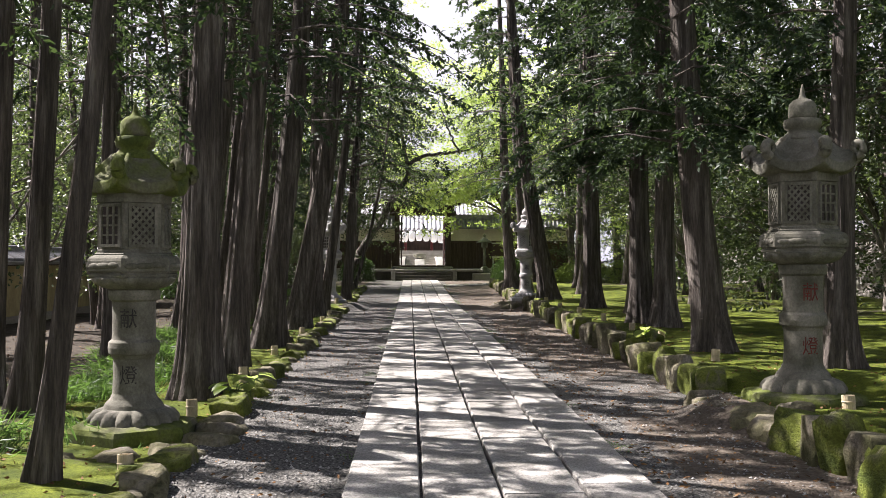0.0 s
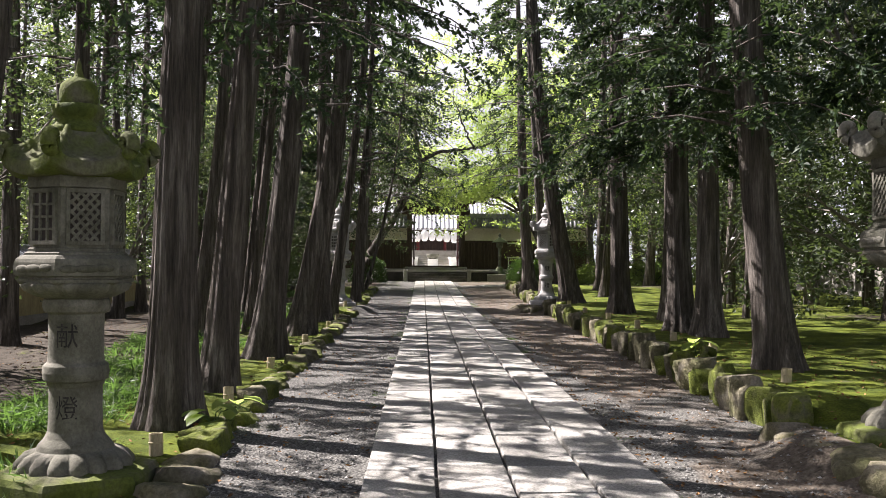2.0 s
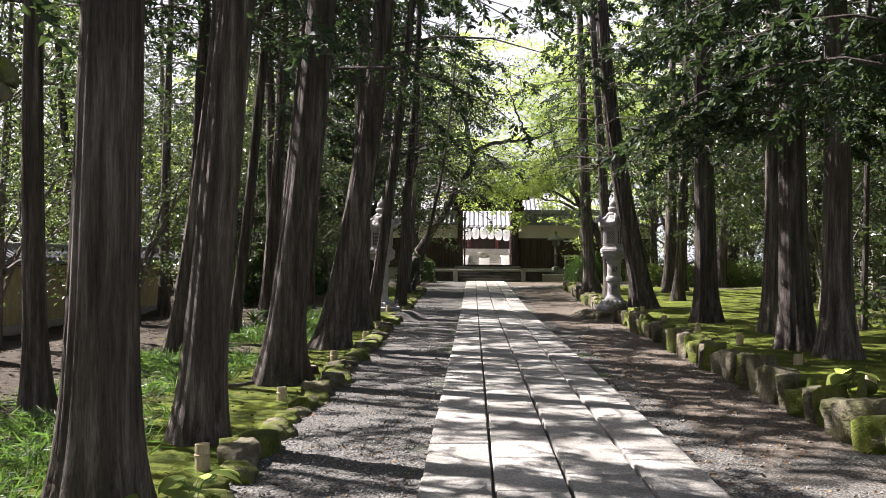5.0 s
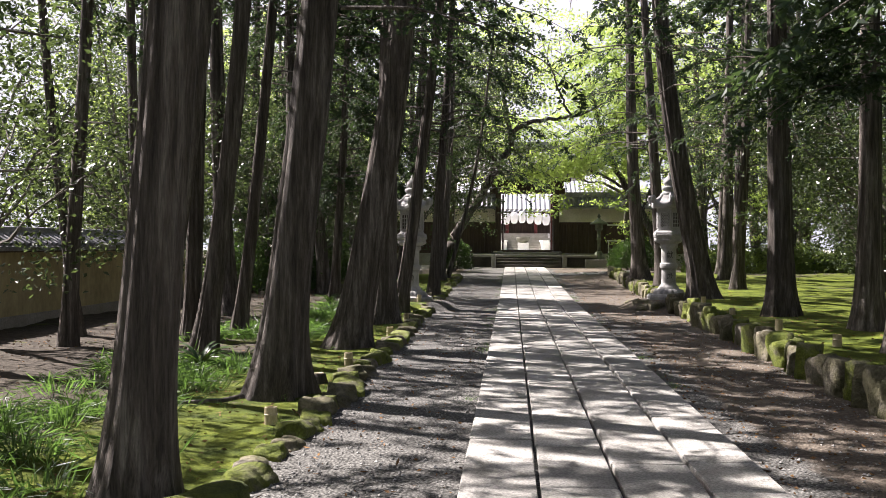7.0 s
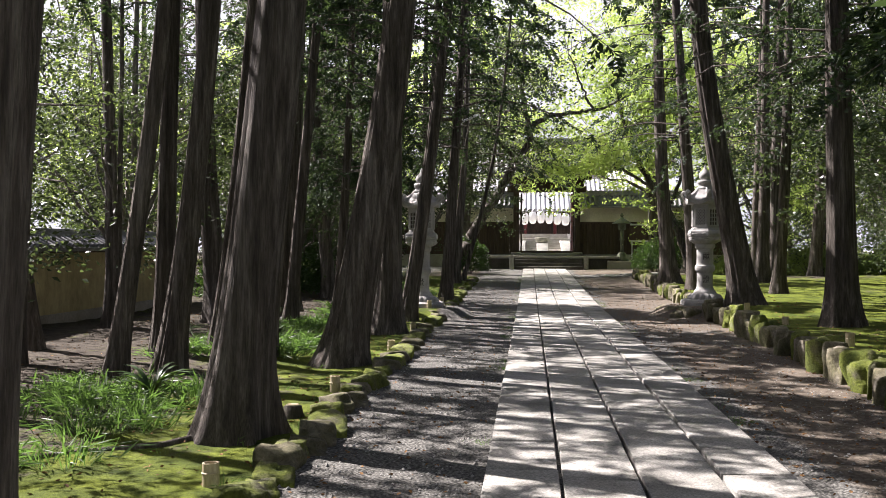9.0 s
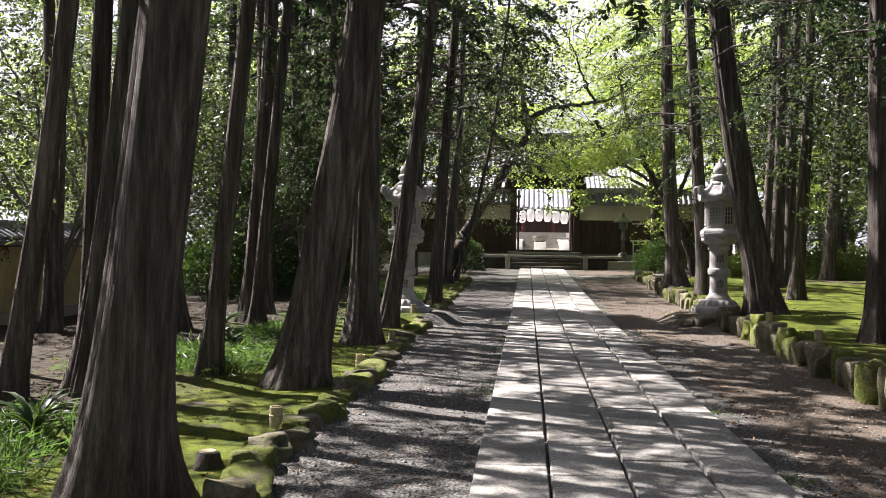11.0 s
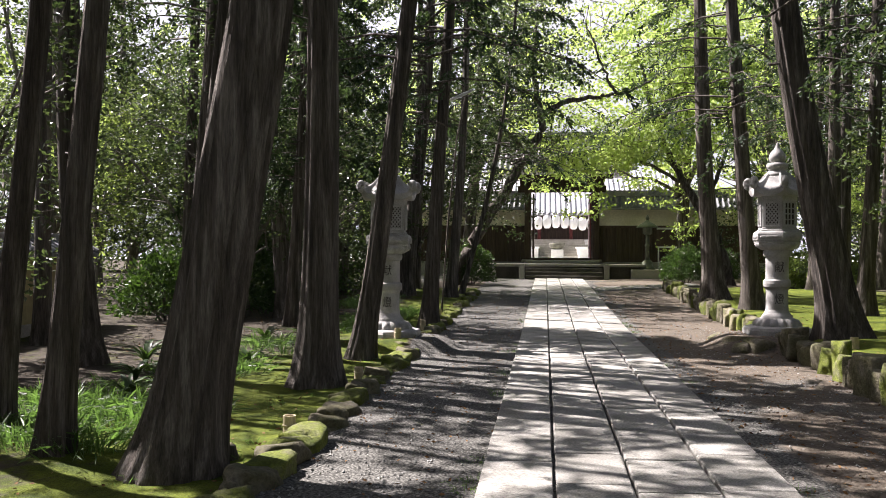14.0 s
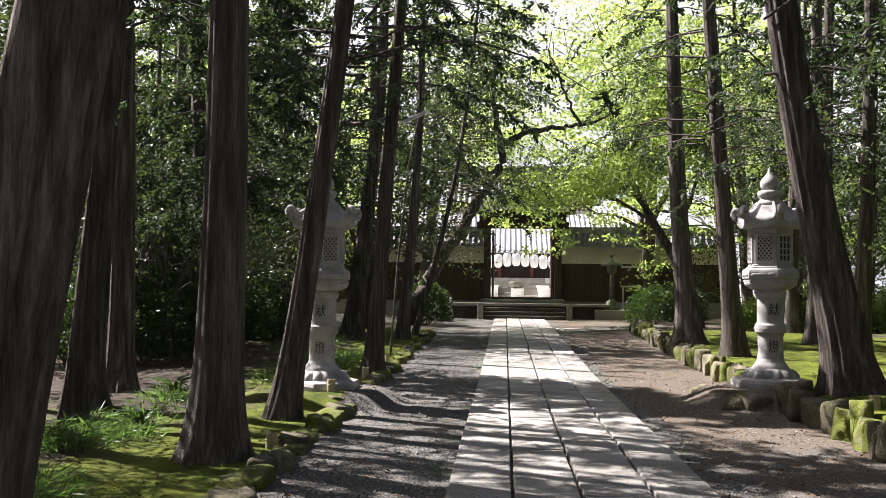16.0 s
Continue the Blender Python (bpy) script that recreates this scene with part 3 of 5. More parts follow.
for k in range(5):
    leafy_tree("young_tree", 6.5 + spots.random() * 4, 26 + 2.4 * k, 0.045, 490 + k, UNDER, "young broadleaf tree with sunlit leaves", "young trees", spots.uniform(0.7, 1.2))
for k, (x, y, size) in enumerate([(-10.5, 51.0, 1.1), (8.4, 52.0, 1.1), (-10.5, 66.0, 1.3), (10.4, 66.0, 1.3), (12.0, 57.0, 1.3), (-12.0, 57.0, 1.3), (-4.2, 57.0, 1.5), (5.2, 57.2, 1.5)]):
    leafy_tree("maple_tree", x, y, 0.2 * size, 520 + k, MAPLE, "maple with bright yellow-green leaves near the gate", "maples by the gate", size, BARK)
for k, (x, y, size) in enumerate([(-4.9, 45.5, 1.0), (-6.6, 42.0, 1.1), (-9.5, 47.0, 1.2), (-8.6, 38.0, 0.9)]):
    leafy_tree("evergreen_tree", x, y, 0.16 * size, 540 + k, EVERGREEN, "dark evergreen tree standing before the gate", "evergreens by the gate", size, BARK)


def arching_maple(label, ways, clumps, seed, mat, leaf=0.15, per=34):
    """A maple whose limbs follow given lines, with flat layers of leaves along stretches of them."""
    rng = np.random.default_rng(seed)
    foot = ways[0][0][0]
    tree = thing("maple_tree", label, "tree", pose(*foot), "maples by the gate")
    for k, (line, r0, r1) in enumerate(ways):
        p = np.array(line) - np.array(foot)
        t = np.linspace(0, len(p) - 1, 6 * len(p))
        fine = np.stack([np.interp(t, np.arange(len(p)), p[:, i]) for i in range(3)], 1)
        for _ in range(3):
            fine[1:-1] = (fine[:-2] + 2 * fine[1:-1] + fine[2:]) / 4
        fine[1:-1] += rng.normal(0, 0.025, fine[1:-1].shape)
        v, q = tube_arrays(fine, np.linspace(r0, r1, len(fine)), 10)
        me = fast_mesh("trunk" if k == 0 else "limb", v, q, True)
        me.materials.append(BARK)
        put("trunk" if k == 0 else "limb", me, tree)
    at, way, twigs = [], [], []
    for x, y, z, sx, sy, sz, n in clumps:
        c = np.array([x, y, z]) - np.array(foot) + rng.normal(0, 1, (n, 3)) * np.array([sx, sy, sz])
        d = rng.normal(0, 1, (n * per, 3)) * np.array([0.42, 0.42, 0.10])
        at.append(np.repeat(c, per, 0) + d)
        way.append(d * np.array([1, 1, 0.3]) + rng.normal(0, 0.3, d.shape) + np.array([0, 0, -0.15]))
        for m in range(0, n, 2):
            twigs.append(tube_arrays(np.linspace(c[m] + np.array([0, 0, 0.1]), c[m] + rng.normal(0, 0.5, 3) + np.array([0, 0, 0.4]), 4), [0.006, 0.01, 0.013, 0.018], 4))
    at, way = np.concatenate(at), np.concatenate(way)
    v, q = leaf_arrays(at, way, leaf * (0.7 + 0.6 * rng.random(len(at))), leaf * 0.6, rng)
    me = fast_mesh("crown", v, q)
    me.materials.append(mat)
    tagged(put("crown", me, tree), kind="stuff")
    v, q = joined(twigs)
    me = fast_mesh("branchwork", v, q)
    me.materials.append(BARK)
    tagged(put("branchwork", me, tree), kind="stuff")


arching_maple("old maple whose dark limb arches over the avenue's end", [
    ([(-3.9, 48.0, 0.2), (-3.1, 48.0, 2.0), (-2.02, 48.0, 3.62), (-1.27, 48.0, 4.95), (-0.71, 48.0, 5.72), (-0.81, 48.0, 6.58), (-1.1, 48.0, 8.0), (-0.9, 48.0, 9.6)], 0.24, 0.06),
    ([(-0.78, 48.0, 6.3), (0.04, 47.8, 6.77), (1.36, 47.6, 6.9), (2.29, 47.5, 7.01), (3.2, 47.5, 7.5)], 0.11, 0.03),
    ([(1.9, 47.6, 6.95), (1.54, 47.6, 7.43), (1.06, 47.6, 8.77), (0.7, 47.6, 9.6)], 0.06, 0.02),
    ([(-1.27, 48.0, 4.95), (-2.2, 47.6, 6.0), (-3.2, 47.2, 7.6)], 0.10, 0.03),
], [(-1.8, 48.0, 8.6, 1.3, 1.2, 1.3, 120), (-3.2, 47.5, 6.4, 1.0, 1.0, 1.3, 110), (-1.0, 50.0, 5.6, 1.0, 0.8, 0.5, 26)], 71, EVERGREEN_LEAF, 0.14, 52)
arching_maple("tall maple with layered bright green leaves before the gate", [
    ([(6.0, 49.0, 0.2), (5.6, 49.0, 1.79), (5.0, 49.0, 2.91), (4.4, 49.0, 3.9), (3.7, 49.0, 5.2), (3.2, 49.0, 6.48), (2.7, 49.0, 9.0)], 0.22, 0.05),
    ([(4.3, 49.0, 4.0), (2.6, 49.2, 4.9), (0.6, 49.5, 5.2), (-0.9, 49.8, 4.6)], 0.07, 0.02),
    ([(3.4, 49.0, 6.0), (4.4, 49.0, 7.4), (5.6, 49.0, 9.2)], 0.09, 0.03),
    ([(5.0, 49.0, 2.91), (5.7, 49.0, 4.6), (6.4, 49.0, 6.8)], 0.10, 0.03),
], [(2.4, 49.0, 5.2, 0.9, 1.0, 0.35, 70), (0.2, 49.6, 4.75, 0.8, 0.7, 0.22, 30), (4.0, 49.2, 6.0, 1.1, 1.0, 0.6, 80), (3.2, 49.6, 8.4, 1.5, 1.2, 0.9, 110), (5.6, 49.0, 8.2, 1.0, 1.0, 1.2, 80), (3.4, 50.0, 11.0, 1.6, 1.2, 0.9, 90), (-0.6, 51.0, 7.0, 1.0, 0.8, 0.5, 50)], 72, MAPLE_LEAF, 0.14, 50)

# ---- stone lanterns ----
def hex_radius(a, corner):
    """Distance from the middle to the edge of a hexagon with a corner at -90 degrees."""
    k = (a + math.pi / 2) % (math.pi / 3) - math.pi / 6
    return corner * math.cos(math.pi / 6) / math.cos(k)


def lantern_roof():
    """A six-sided roof with raised ridges, hollow slopes and a thick eave that sweeps up to the corners."""
    bm = bmesh.new()
    n, rings = 144, []
    crown = [(0.0, 2.385), (0.1, 2.38), (0.22, 2.335), (0.4, 2.27), (0.58, 2.218), (0.76, 2.178), (0.92, 2.15), (0.98, 2.142), (0.998, 2.135), (1.0, 2.12)]
    below = [(1.0, 2.07), (0.995, 2.055), (0.975, 2.047), (0.86, 2.045), (0.62, 2.045)]
    for k, (s, z0) in enumerate(crown + below):
        ring = []
        for i in range(n):
            a = 2 * math.pi * i / n - math.pi / 2
            near = 1 - abs(((a + math.pi / 2) % (math.pi / 3)) / (math.pi / 6) - 1)
            corner = 1 - near
            q = 0.19 * (1 - s) + s * hex_radius(a, 0.555) * (1 - 0.05 * near * s)
            z = z0 + 0.085 * s ** 3 * corner ** 2.5
            if k < len(crown):
                z += 0.05 * smooth(0.74, 0.86, corner) * (1 - 0.5 * (1 - s) ** 2)
            ring.append(bm.verts.new((q * math.cos(a), q * math.sin(a), z)))
        rings.append(ring)
    for lo, hi in zip(rings, rings[1:]):
        for i in range(n):
            bm.faces.new((lo[i], lo[(i + 1) % n], hi[(i + 1) % n], hi[i]))
    bm.faces.new(rings[0])
    bm.faces.new(rings[-1])
    return bm


def scroll(k):
    """A thick rolled curl at a corner of the roof."""
    a = -math.pi / 2 + k * math.pi / 3
    t = np.linspace(0, 1, 26)
    turn = t * 2 * math.pi * 1.05 - math.pi / 2
    q = 0.072 * (1 - 0.72 * t)
    u, z = 0.55 + q * np.cos(turn), 2.27 + q * np.sin(turn)
    v, f = tube_arrays(np.stack([u, np.zeros(26), z], 1), 0.044 * (1.0 - 0.25 * t), 10)
    v = np.asarray(v) * np.array([1, 1.45, 1])
    c, sn = math.cos(a), math.sin(a)
    return np.stack([v[:, 0] * c - v[:, 1] * sn, v[:, 0] * sn + v[:, 1] * c, v[:, 2]], 1), f


def carved(word, size, radius, z):
    """A written character laid round the shaft, facing the entrance."""
    cu = bpy.data.curves.new("writing", "FONT")
    cu.body, cu.size, cu.align_x, cu.align_y, cu.resolution_u = word, size, "CENTER", "CENTER", 2
    ob = new("writing", cu)
    bpy.context.view_layer.update()
    me = bpy.data.meshes.new_from_object(ob.evaluated_get(bpy.context.evaluated_depsgraph_get()))
    bpy.data.objects.remove(ob)
    for v in me.vertices:
        a = v.co.x / radius
        v.co = ((radius + 0.003) * math.sin(a), -(radius + 0.003) * math.cos(a), z + v.co.y)
    return me


def crisp(profile):
    """Close extra rings at the ends of each longer stretch, so that its edges stay sharp."""
    out = []
    for (ra, za), (rb, zb) in zip(profile, profile[1:]):
        d = math.hypot(rb - ra, zb - za)
        out.append((ra, za))
        if d > 0.03:
            for u in (0.007 / d, 1 - 0.007 / d):
                out.append((ra + (rb - ra) * u, za + (zb - za) * u))
    return out + [profile[-1]]


def window_panel(parent, a, plain, stone):
    """A framed panel on one face of the fire box: a bar grid or a diagonal lattice."""
    m = Matrix.Rotation(a + math.pi / 2, 4, "Z") @ Matrix.Translation((0, -0.303, 1.772))
    # Dark panel painted as the shade inside; the box itself has no opening.
    window = put("window", from_bm("window", box(-0.115, 0.115, -0.004, 0.012, -0.165, 0.165), DARK_INSIDE), parent, m)
    frame_bm = bmesh.new()
    for x0, x1, z0, z1 in ((-0.14, -0.112, -0.19, 0.19), (0.112, 0.14, -0.19, 0.19), (-0.112, 0.112, -0.19, -0.163), (-0.112, 0.112, 0.163, 0.19)):
        bmesh.ops.create_cube(frame_bm, size=1, matrix=Matrix.Translation(((x0 + x1) / 2, -0.012, (z0 + z1) / 2)) @ Matrix.Diagonal((x1 - x0, 0.03, z1 - z0, 1)))
    part("window_frame", frame_bm, stone, window)
    bars = bmesh.new()
    if plain:
        for x in (-0.04, 0.04):
            bmesh.ops.create_cube(bars, size=1, matrix=Matrix.Translation((x, -0.012, 0)) @ Matrix.Diagonal((0.02, 0.018, 0.33, 1)))
        for z in (-0.085, 0.0, 0.085):
            bmesh.ops.create_cube(bars, size=1, matrix=Matrix.Translation((0, -0.011, z)) @ Matrix.Diagonal((0.226, 0.016, 0.016, 1)))
    else:
        for sgn in (1, -1):
            for k in range(-4, 5):
                c = k * 0.066
                pts = []
                for u in np.linspace(-0.4, 0.4, 161):
                    x, z = u * 0.7071, c + sgn * u * 0.7071
                    if abs(x) < 0.113 and abs(z) < 0.163:
                        pts.append((x, z))
                if len(pts) > 6:
                    (xa, za), (xb, zb) = pts[0], pts[-1]
                    long = math.hypot(xb - xa, zb - za)
                    bmesh.ops.create_cube(bars, size=1, matrix=Matrix.Translation(((xa + xb) / 2, -0.012 - 0.003 * sgn, (za + zb) / 2)) @ Matrix.Rotation(-math.atan2(zb - za, xb - xa), 4, "Y") @ Matrix.Diagonal((long, 0.016, 0.02, 1)))
    part("lattice", bars, stone, window, "carved lattice" if not plain else "carved window bars")


def stone_lantern(x, y, z, stone, roof_stone, low_stone, ink, grid_side, label, turn=0.0, pointed=False):
    lamp = thing("stone_lantern", label, "lantern", pose(x, y, z, 0, 0, turn), "stone lanterns along the avenue")
    part("plinth", turned([(0.66, -0.2), (0.66, -0.02), (0.63, 0.02), (0.50, 0.045)], 6, -math.pi / 2), low_stone, lamp)
    petal = lambda a, k: 1 + (0.17 * abs(math.cos(8 * a)) ** 0.7 - 0.09 if 0 < k < 4 else 0)
    part("lotus_base", turned([(0.41, 0.0), (0.425, 0.03), (0.415, 0.085), (0.37, 0.135), (0.30, 0.165)], 96, 0, petal), stone, lamp, shade=True)
    part("shaft", turned(crisp([(0.30, 0.155), (0.275, 0.20), (0.23, 0.245), (0.207, 0.29), (0.20, 0.45), (0.202, 0.60), (0.215, 0.608), (0.215, 0.63), (0.243, 0.645), (0.252, 0.695), (0.245, 0.745), (0.215, 0.768), (0.21, 0.80), (0.209, 1.0), (0.212, 1.105), (0.243, 1.12), (0.255, 1.16), (0.25, 1.20), (0.23, 1.22)]), 40), stone, lamp, shade=True)
    put("character", carved("\u732e", 0.18, 0.21, 0.945), lamp, label="carved and painted character").data.materials.append(ink)
    put("character", carved("\u71c8", 0.18, 0.203, 0.45), lamp, label="carved and painted character").data.materials.append(ink)
    part("lotus_bowl", turned([(0.23, 1.21), (0.30, 1.225), (0.37, 1.265), (0.40, 1.31), (0.39, 1.325)], 72, 0, lambda a, k: 1 + (0.09 * abs(math.cos(9 * a)) - 0.04 if 1 < k < 4 else 0)), stone, lamp, shade=True)
    deck = turned([(0.41, 1.31), (0.44, 1.325), (0.445, 1.345), (0.425, 1.352), (0.428, 1.365), (0.462, 1.372), (0.467, 1.41), (0.462, 1.46), (0.45, 1.485), (0.42, 1.505), (0.39, 1.512), (0.39, 1.525), (0.37, 1.535)], 6, -math.pi / 2)
    platform = part("platform", deck, stone, lamp)
    for k in range(6):
        a = -math.pi / 2 + math.pi / 6 + k * math.pi / 3
        carving = bmesh.new()
        for x, w in ((-0.13, 0.075), (0.0, 0.11), (0.13, 0.075)):
            bmesh.ops.create_uvsphere(carving, u_segments=10, v_segments=6, radius=1.0, matrix=Matrix.Translation((x, -0.402, 1.42 + 0.008 * math.sin(20 * x))) @ Matrix.Diagonal((w, 0.016, 0.028, 1)))
        part("relief", carving, stone, platform, m=Matrix.Rotation(a + math.pi / 2, 4, "Z"), shade=True)
    part("fire_box", turned([(0.365, 1.53), (0.365, 1.555), (0.35, 1.562), (0.35, 1.965), (0.37, 1.975), (0.37, 2.06)], 6, -math.pi / 2), stone, lamp)
    for k in range(6):
        a = -math.pi / 2 + math.pi / 6 + k * math.pi / 3
        window_panel(lamp, a, k == (5 if grid_side < 0 else 0), stone)
    roof = part("roof", lantern_roof(), roof_stone, lamp, shade=True)
    for k in range(6):
        v, f = scroll(k)
        me = fast_mesh("scroll", v, f, True)
        me.materials.append(roof_stone)
        put("scroll", me, roof)
    part("jewel_stand", turned([(0.235, 2.36), (0.235, 2.395), (0.175, 2.43), (0.15, 2.462), (0.185, 2.482), (0.197, 2.525), (0.185, 2.562), (0.14, 2.572)], 36, 0, lambda a, k: 1 + (0.035 * abs(math.cos(6 * a)) if 3 < k < 7 else 0)), roof_stone, lamp, shade=True)
    dome = [(0.138, 2.565), (0.148, 2.60), (0.148, 2.66), (0.136, 2.71), (0.095, 2.745), (0.042, 2.765), (0.028, 2.80), (0.018, 2.86), (0.004, 2.9)]
    onion = [(0.10, 2.565), (0.142, 2.60), (0.158, 2.65), (0.145, 2.70), (0.105, 2.75), (0.06, 2.79), (0.034, 2.83), (0.03, 2.86), (0.012, 2.885), (0.003, 2.9)]
    part("jewel", turned(onion if pointed else dome, 32), roof_stone, lamp, shade=True)
    return lamp


for lamp, wide, tall in (
    (stone_lantern(-2.89, 7.74, 0.09, LANTERN_STONE, LANTERN_MOSSY, LANTERN_MOSSY, INK, -1, "weathered grey stone lantern with moss-covered roof and carved characters"), 0.82, 0.925),
    (stone_lantern(3.0, 8.43, 0.23, LANTERN_STONE, LANTERN_STONE, LANTERN_MOSSY, RED_INK, 1, "weathered grey stone lantern with curled roof, red carved characters"), 0.84, 0.985),
    (stone_lantern(-3.02, 28.7, 0.24, LANTERN_PALE, LANTERN_PALE, LANTERN_PALE, INK, -1, "pale granite stone lantern with curled roof beside a leaning cypress", 0, True), 0.82, 0.99),
    (stone_lantern(3.02, 29.5, 0.29, LANTERN_PALE, LANTERN_PALE, LANTERN_PALE, INK, 1, "pale granite stone lantern with pointed jewel on rough boulders", 0, True), 0.83, 1.01),
):
    lamp.scale = (wide, wide, tall)

# ---- gate, its steps and the walls beside it ----
GY, GX = 60.0, 0.18


def tiled_roof(parent, x0, x1, y0, y1, z0, z1, pitch=0.26, name="tiling", mat=TILE):
    """Rows of half-round tiles that run down a slope from the ridge (y1, z1) to the eave (y0, z0)."""
    pieces = []
    n = int((x1 - x0) / pitch)
    for k in range(n + 1):
        x = x0 + k * pitch
        t = np.linspace(0, 1, 6)
        p = np.stack([np.full(6, x), y0 + (y1 - y0) * t, z0 + (z1 - z0) * t + 0.03], 1)
        pieces.append(tube_arrays(p, np.full(6, pitch * 0.27), 8))
    v, q = joined(pieces)
    me = fast_mesh(name, v, q, True)
    me.materials.append(mat)
    tagged(put(name, me, parent), kind="stuff")
    slab = bmesh.new()
    dz = 0.07
    c = [slab.verts.new(p) for p in ((x0, y0, z0), (x1, y0, z0), (x1, y1, z1), (x0, y1, z1), (x0, y0, z0 - dz), (x1, y0, z0 - dz), (x1, y1, z1 - dz), (x0, y1, z1 - dz))]
    for f in ((0, 1, 2, 3), (7, 6, 5, 4), (0, 4, 5, 1), (1, 5, 6, 2), (2, 6, 7, 3), (3, 7, 4, 0)):
        slab.faces.new([c[i] for i in f])
    part("roof_slope", slab, mat, parent)


def build_gate():
    gate = thing("temple_gate", "dark wooden temple gate standing open under a tiled roof", "gate", pose(GX, GY, 0.0))
    z0 = 1.05
    for x in (-1.62, 1.62):
        for y in (-0.2, 1.6):
            post = part("pillar", box(x - 0.15, x + 0.15, y - 0.15, y + 0.15, z0, 4.6, 0.02), DARK_WOOD, gate)
            part("footing", turned([(0.30, 0.95), (0.30, 1.05), (0.24, 1.1)], 16), STEP_STONE, post, m=pose(x, y, 0))
    part("threshold", box(-1.45, 1.45, -0.25, -0.05, z0, z0 + 0.12, 0.01), DARK_WOOD, gate)
    part("lintel", box(-2.1, 2.1, -0.32, -0.05, 4.3, 4.62, 0.02), DARK_WOOD, gate)
    part("upper_beam", box(-2.4, 2.4, -0.36, -0.02, 4.95, 5.15, 0.02), DARK_WOOD, gate)
    part("frieze", box(-2.0, 2.0, -0.2, -0.14, 4.62, 4.95), DARK_WOOD, gate)
    for x in np.arange(-3.1, 3.11, 0.22):
        part("rafter", box(x - 0.04, x + 0.04, -1.3, 0.8, 5.2, 5.29), BARK_PALE, gate)
    for sx in (-1, 1):
        leaf = part("door_leaf", box(1.36 * sx - 0.04, 1.36 * sx + 0.04, 0.1, 1.5, z0 + 0.05, 4.25, 0.01), RED_WOOD if sx > 0 else DARK_WOOD, gate, "red-painted door leaf folded inward" if sx > 0 else "dark door leaf folded inward")
        for z in (1.6, 2.7, 3.8):
            part("door_batten", box(1.36 * sx - 0.055, 1.36 * sx + 0.055, 0.15, 1.45, z, z + 0.12), DARK_WOOD, leaf)
    tiled_roof(gate, -3.4, 3.4, -1.5, 0.8, 5.3, 6.9)
    tiled_roof(gate, -3.4, 3.4, 3.1, 0.8, 5.3, 6.9)
    part("ridge", box(-3.5, 3.5, 0.6, 1.0, 6.85, 7.3, 0.05), TILE, gate)
    for name, a, b in (("wall_west", -9.5, -1.77), ("wall_east", 1.77, 9.5)):
        w = thing(name, "gate wall with dark boards below cream plaster and tiled coping", "wall", pose(GX, GY, 0), kind="structure")
        part("plaster_band", box(a, b, -0.1, 0.1, 2.62, 3.5), PLASTER, w)
        part("footing_stone", box(a, b, -0.16, 0.16, 0.1, 0.98, 0.02), STEP_STONE, w)
        n = int((b - a) / 0.2)
        for k in range(n):
            x = a + (b - a) * k / n
            part("board", box(x + 0.003, x + (b - a) / n - 0.003, -0.13, 0.12, 0.98, 2.62), DARK_WOOD, w)
        part("rail", box(a, b, -0.16, 0.14, 2.60, 2.72), DARK_WOOD, w)
        tiled_roof(w, a, b, -0.75, 0.0, 3.52, 4.15)
        tiled_roof(w, a, b, 0.75, 0.0, 3.52, 4.15)
        part("coping_ridge", box(a, b, -0.14, 0.14, 4.12, 4.4, 0.04), TILE, w)
    stairs = thing("stone_steps", "worn stone steps rising to the gate between low posts", "steps", pose(GX, 54.0, 0.30))
    # Terrace and treads wear the shade-darkened stone, only the edge stays pale.
    part("terrace", box(-3.4, 3.4, 1.35, 6.2, -0.2, 0.62, 0.02), SHADED_STONE, stairs)
    part("terrace_edge", box(-3.45, 3.45, 1.15, 1.5, 0.52, 0.64, 0.02), STEP_STONE, stairs)
    part("upper_tread", box(-1.7, 1.7, 4.6, 6.0, 0.62, 0.76, 0.02), STEP_STONE, stairs)
    for k in range(3):
        part("tread", box(-1.62, 1.62, 0.0 + 0.4 * k, 1.3, -0.2, 0.16 * (k + 1) - 0.005 * k, 0.015), SHADED_STONE, stairs)
    for x in (-1.76, 1.76):
        part("end_post", box(x - 0.11, x + 0.11, -0.05, 0.25, -0.2, 0.66, 0.02), GRANITE, stairs)


build_gate()


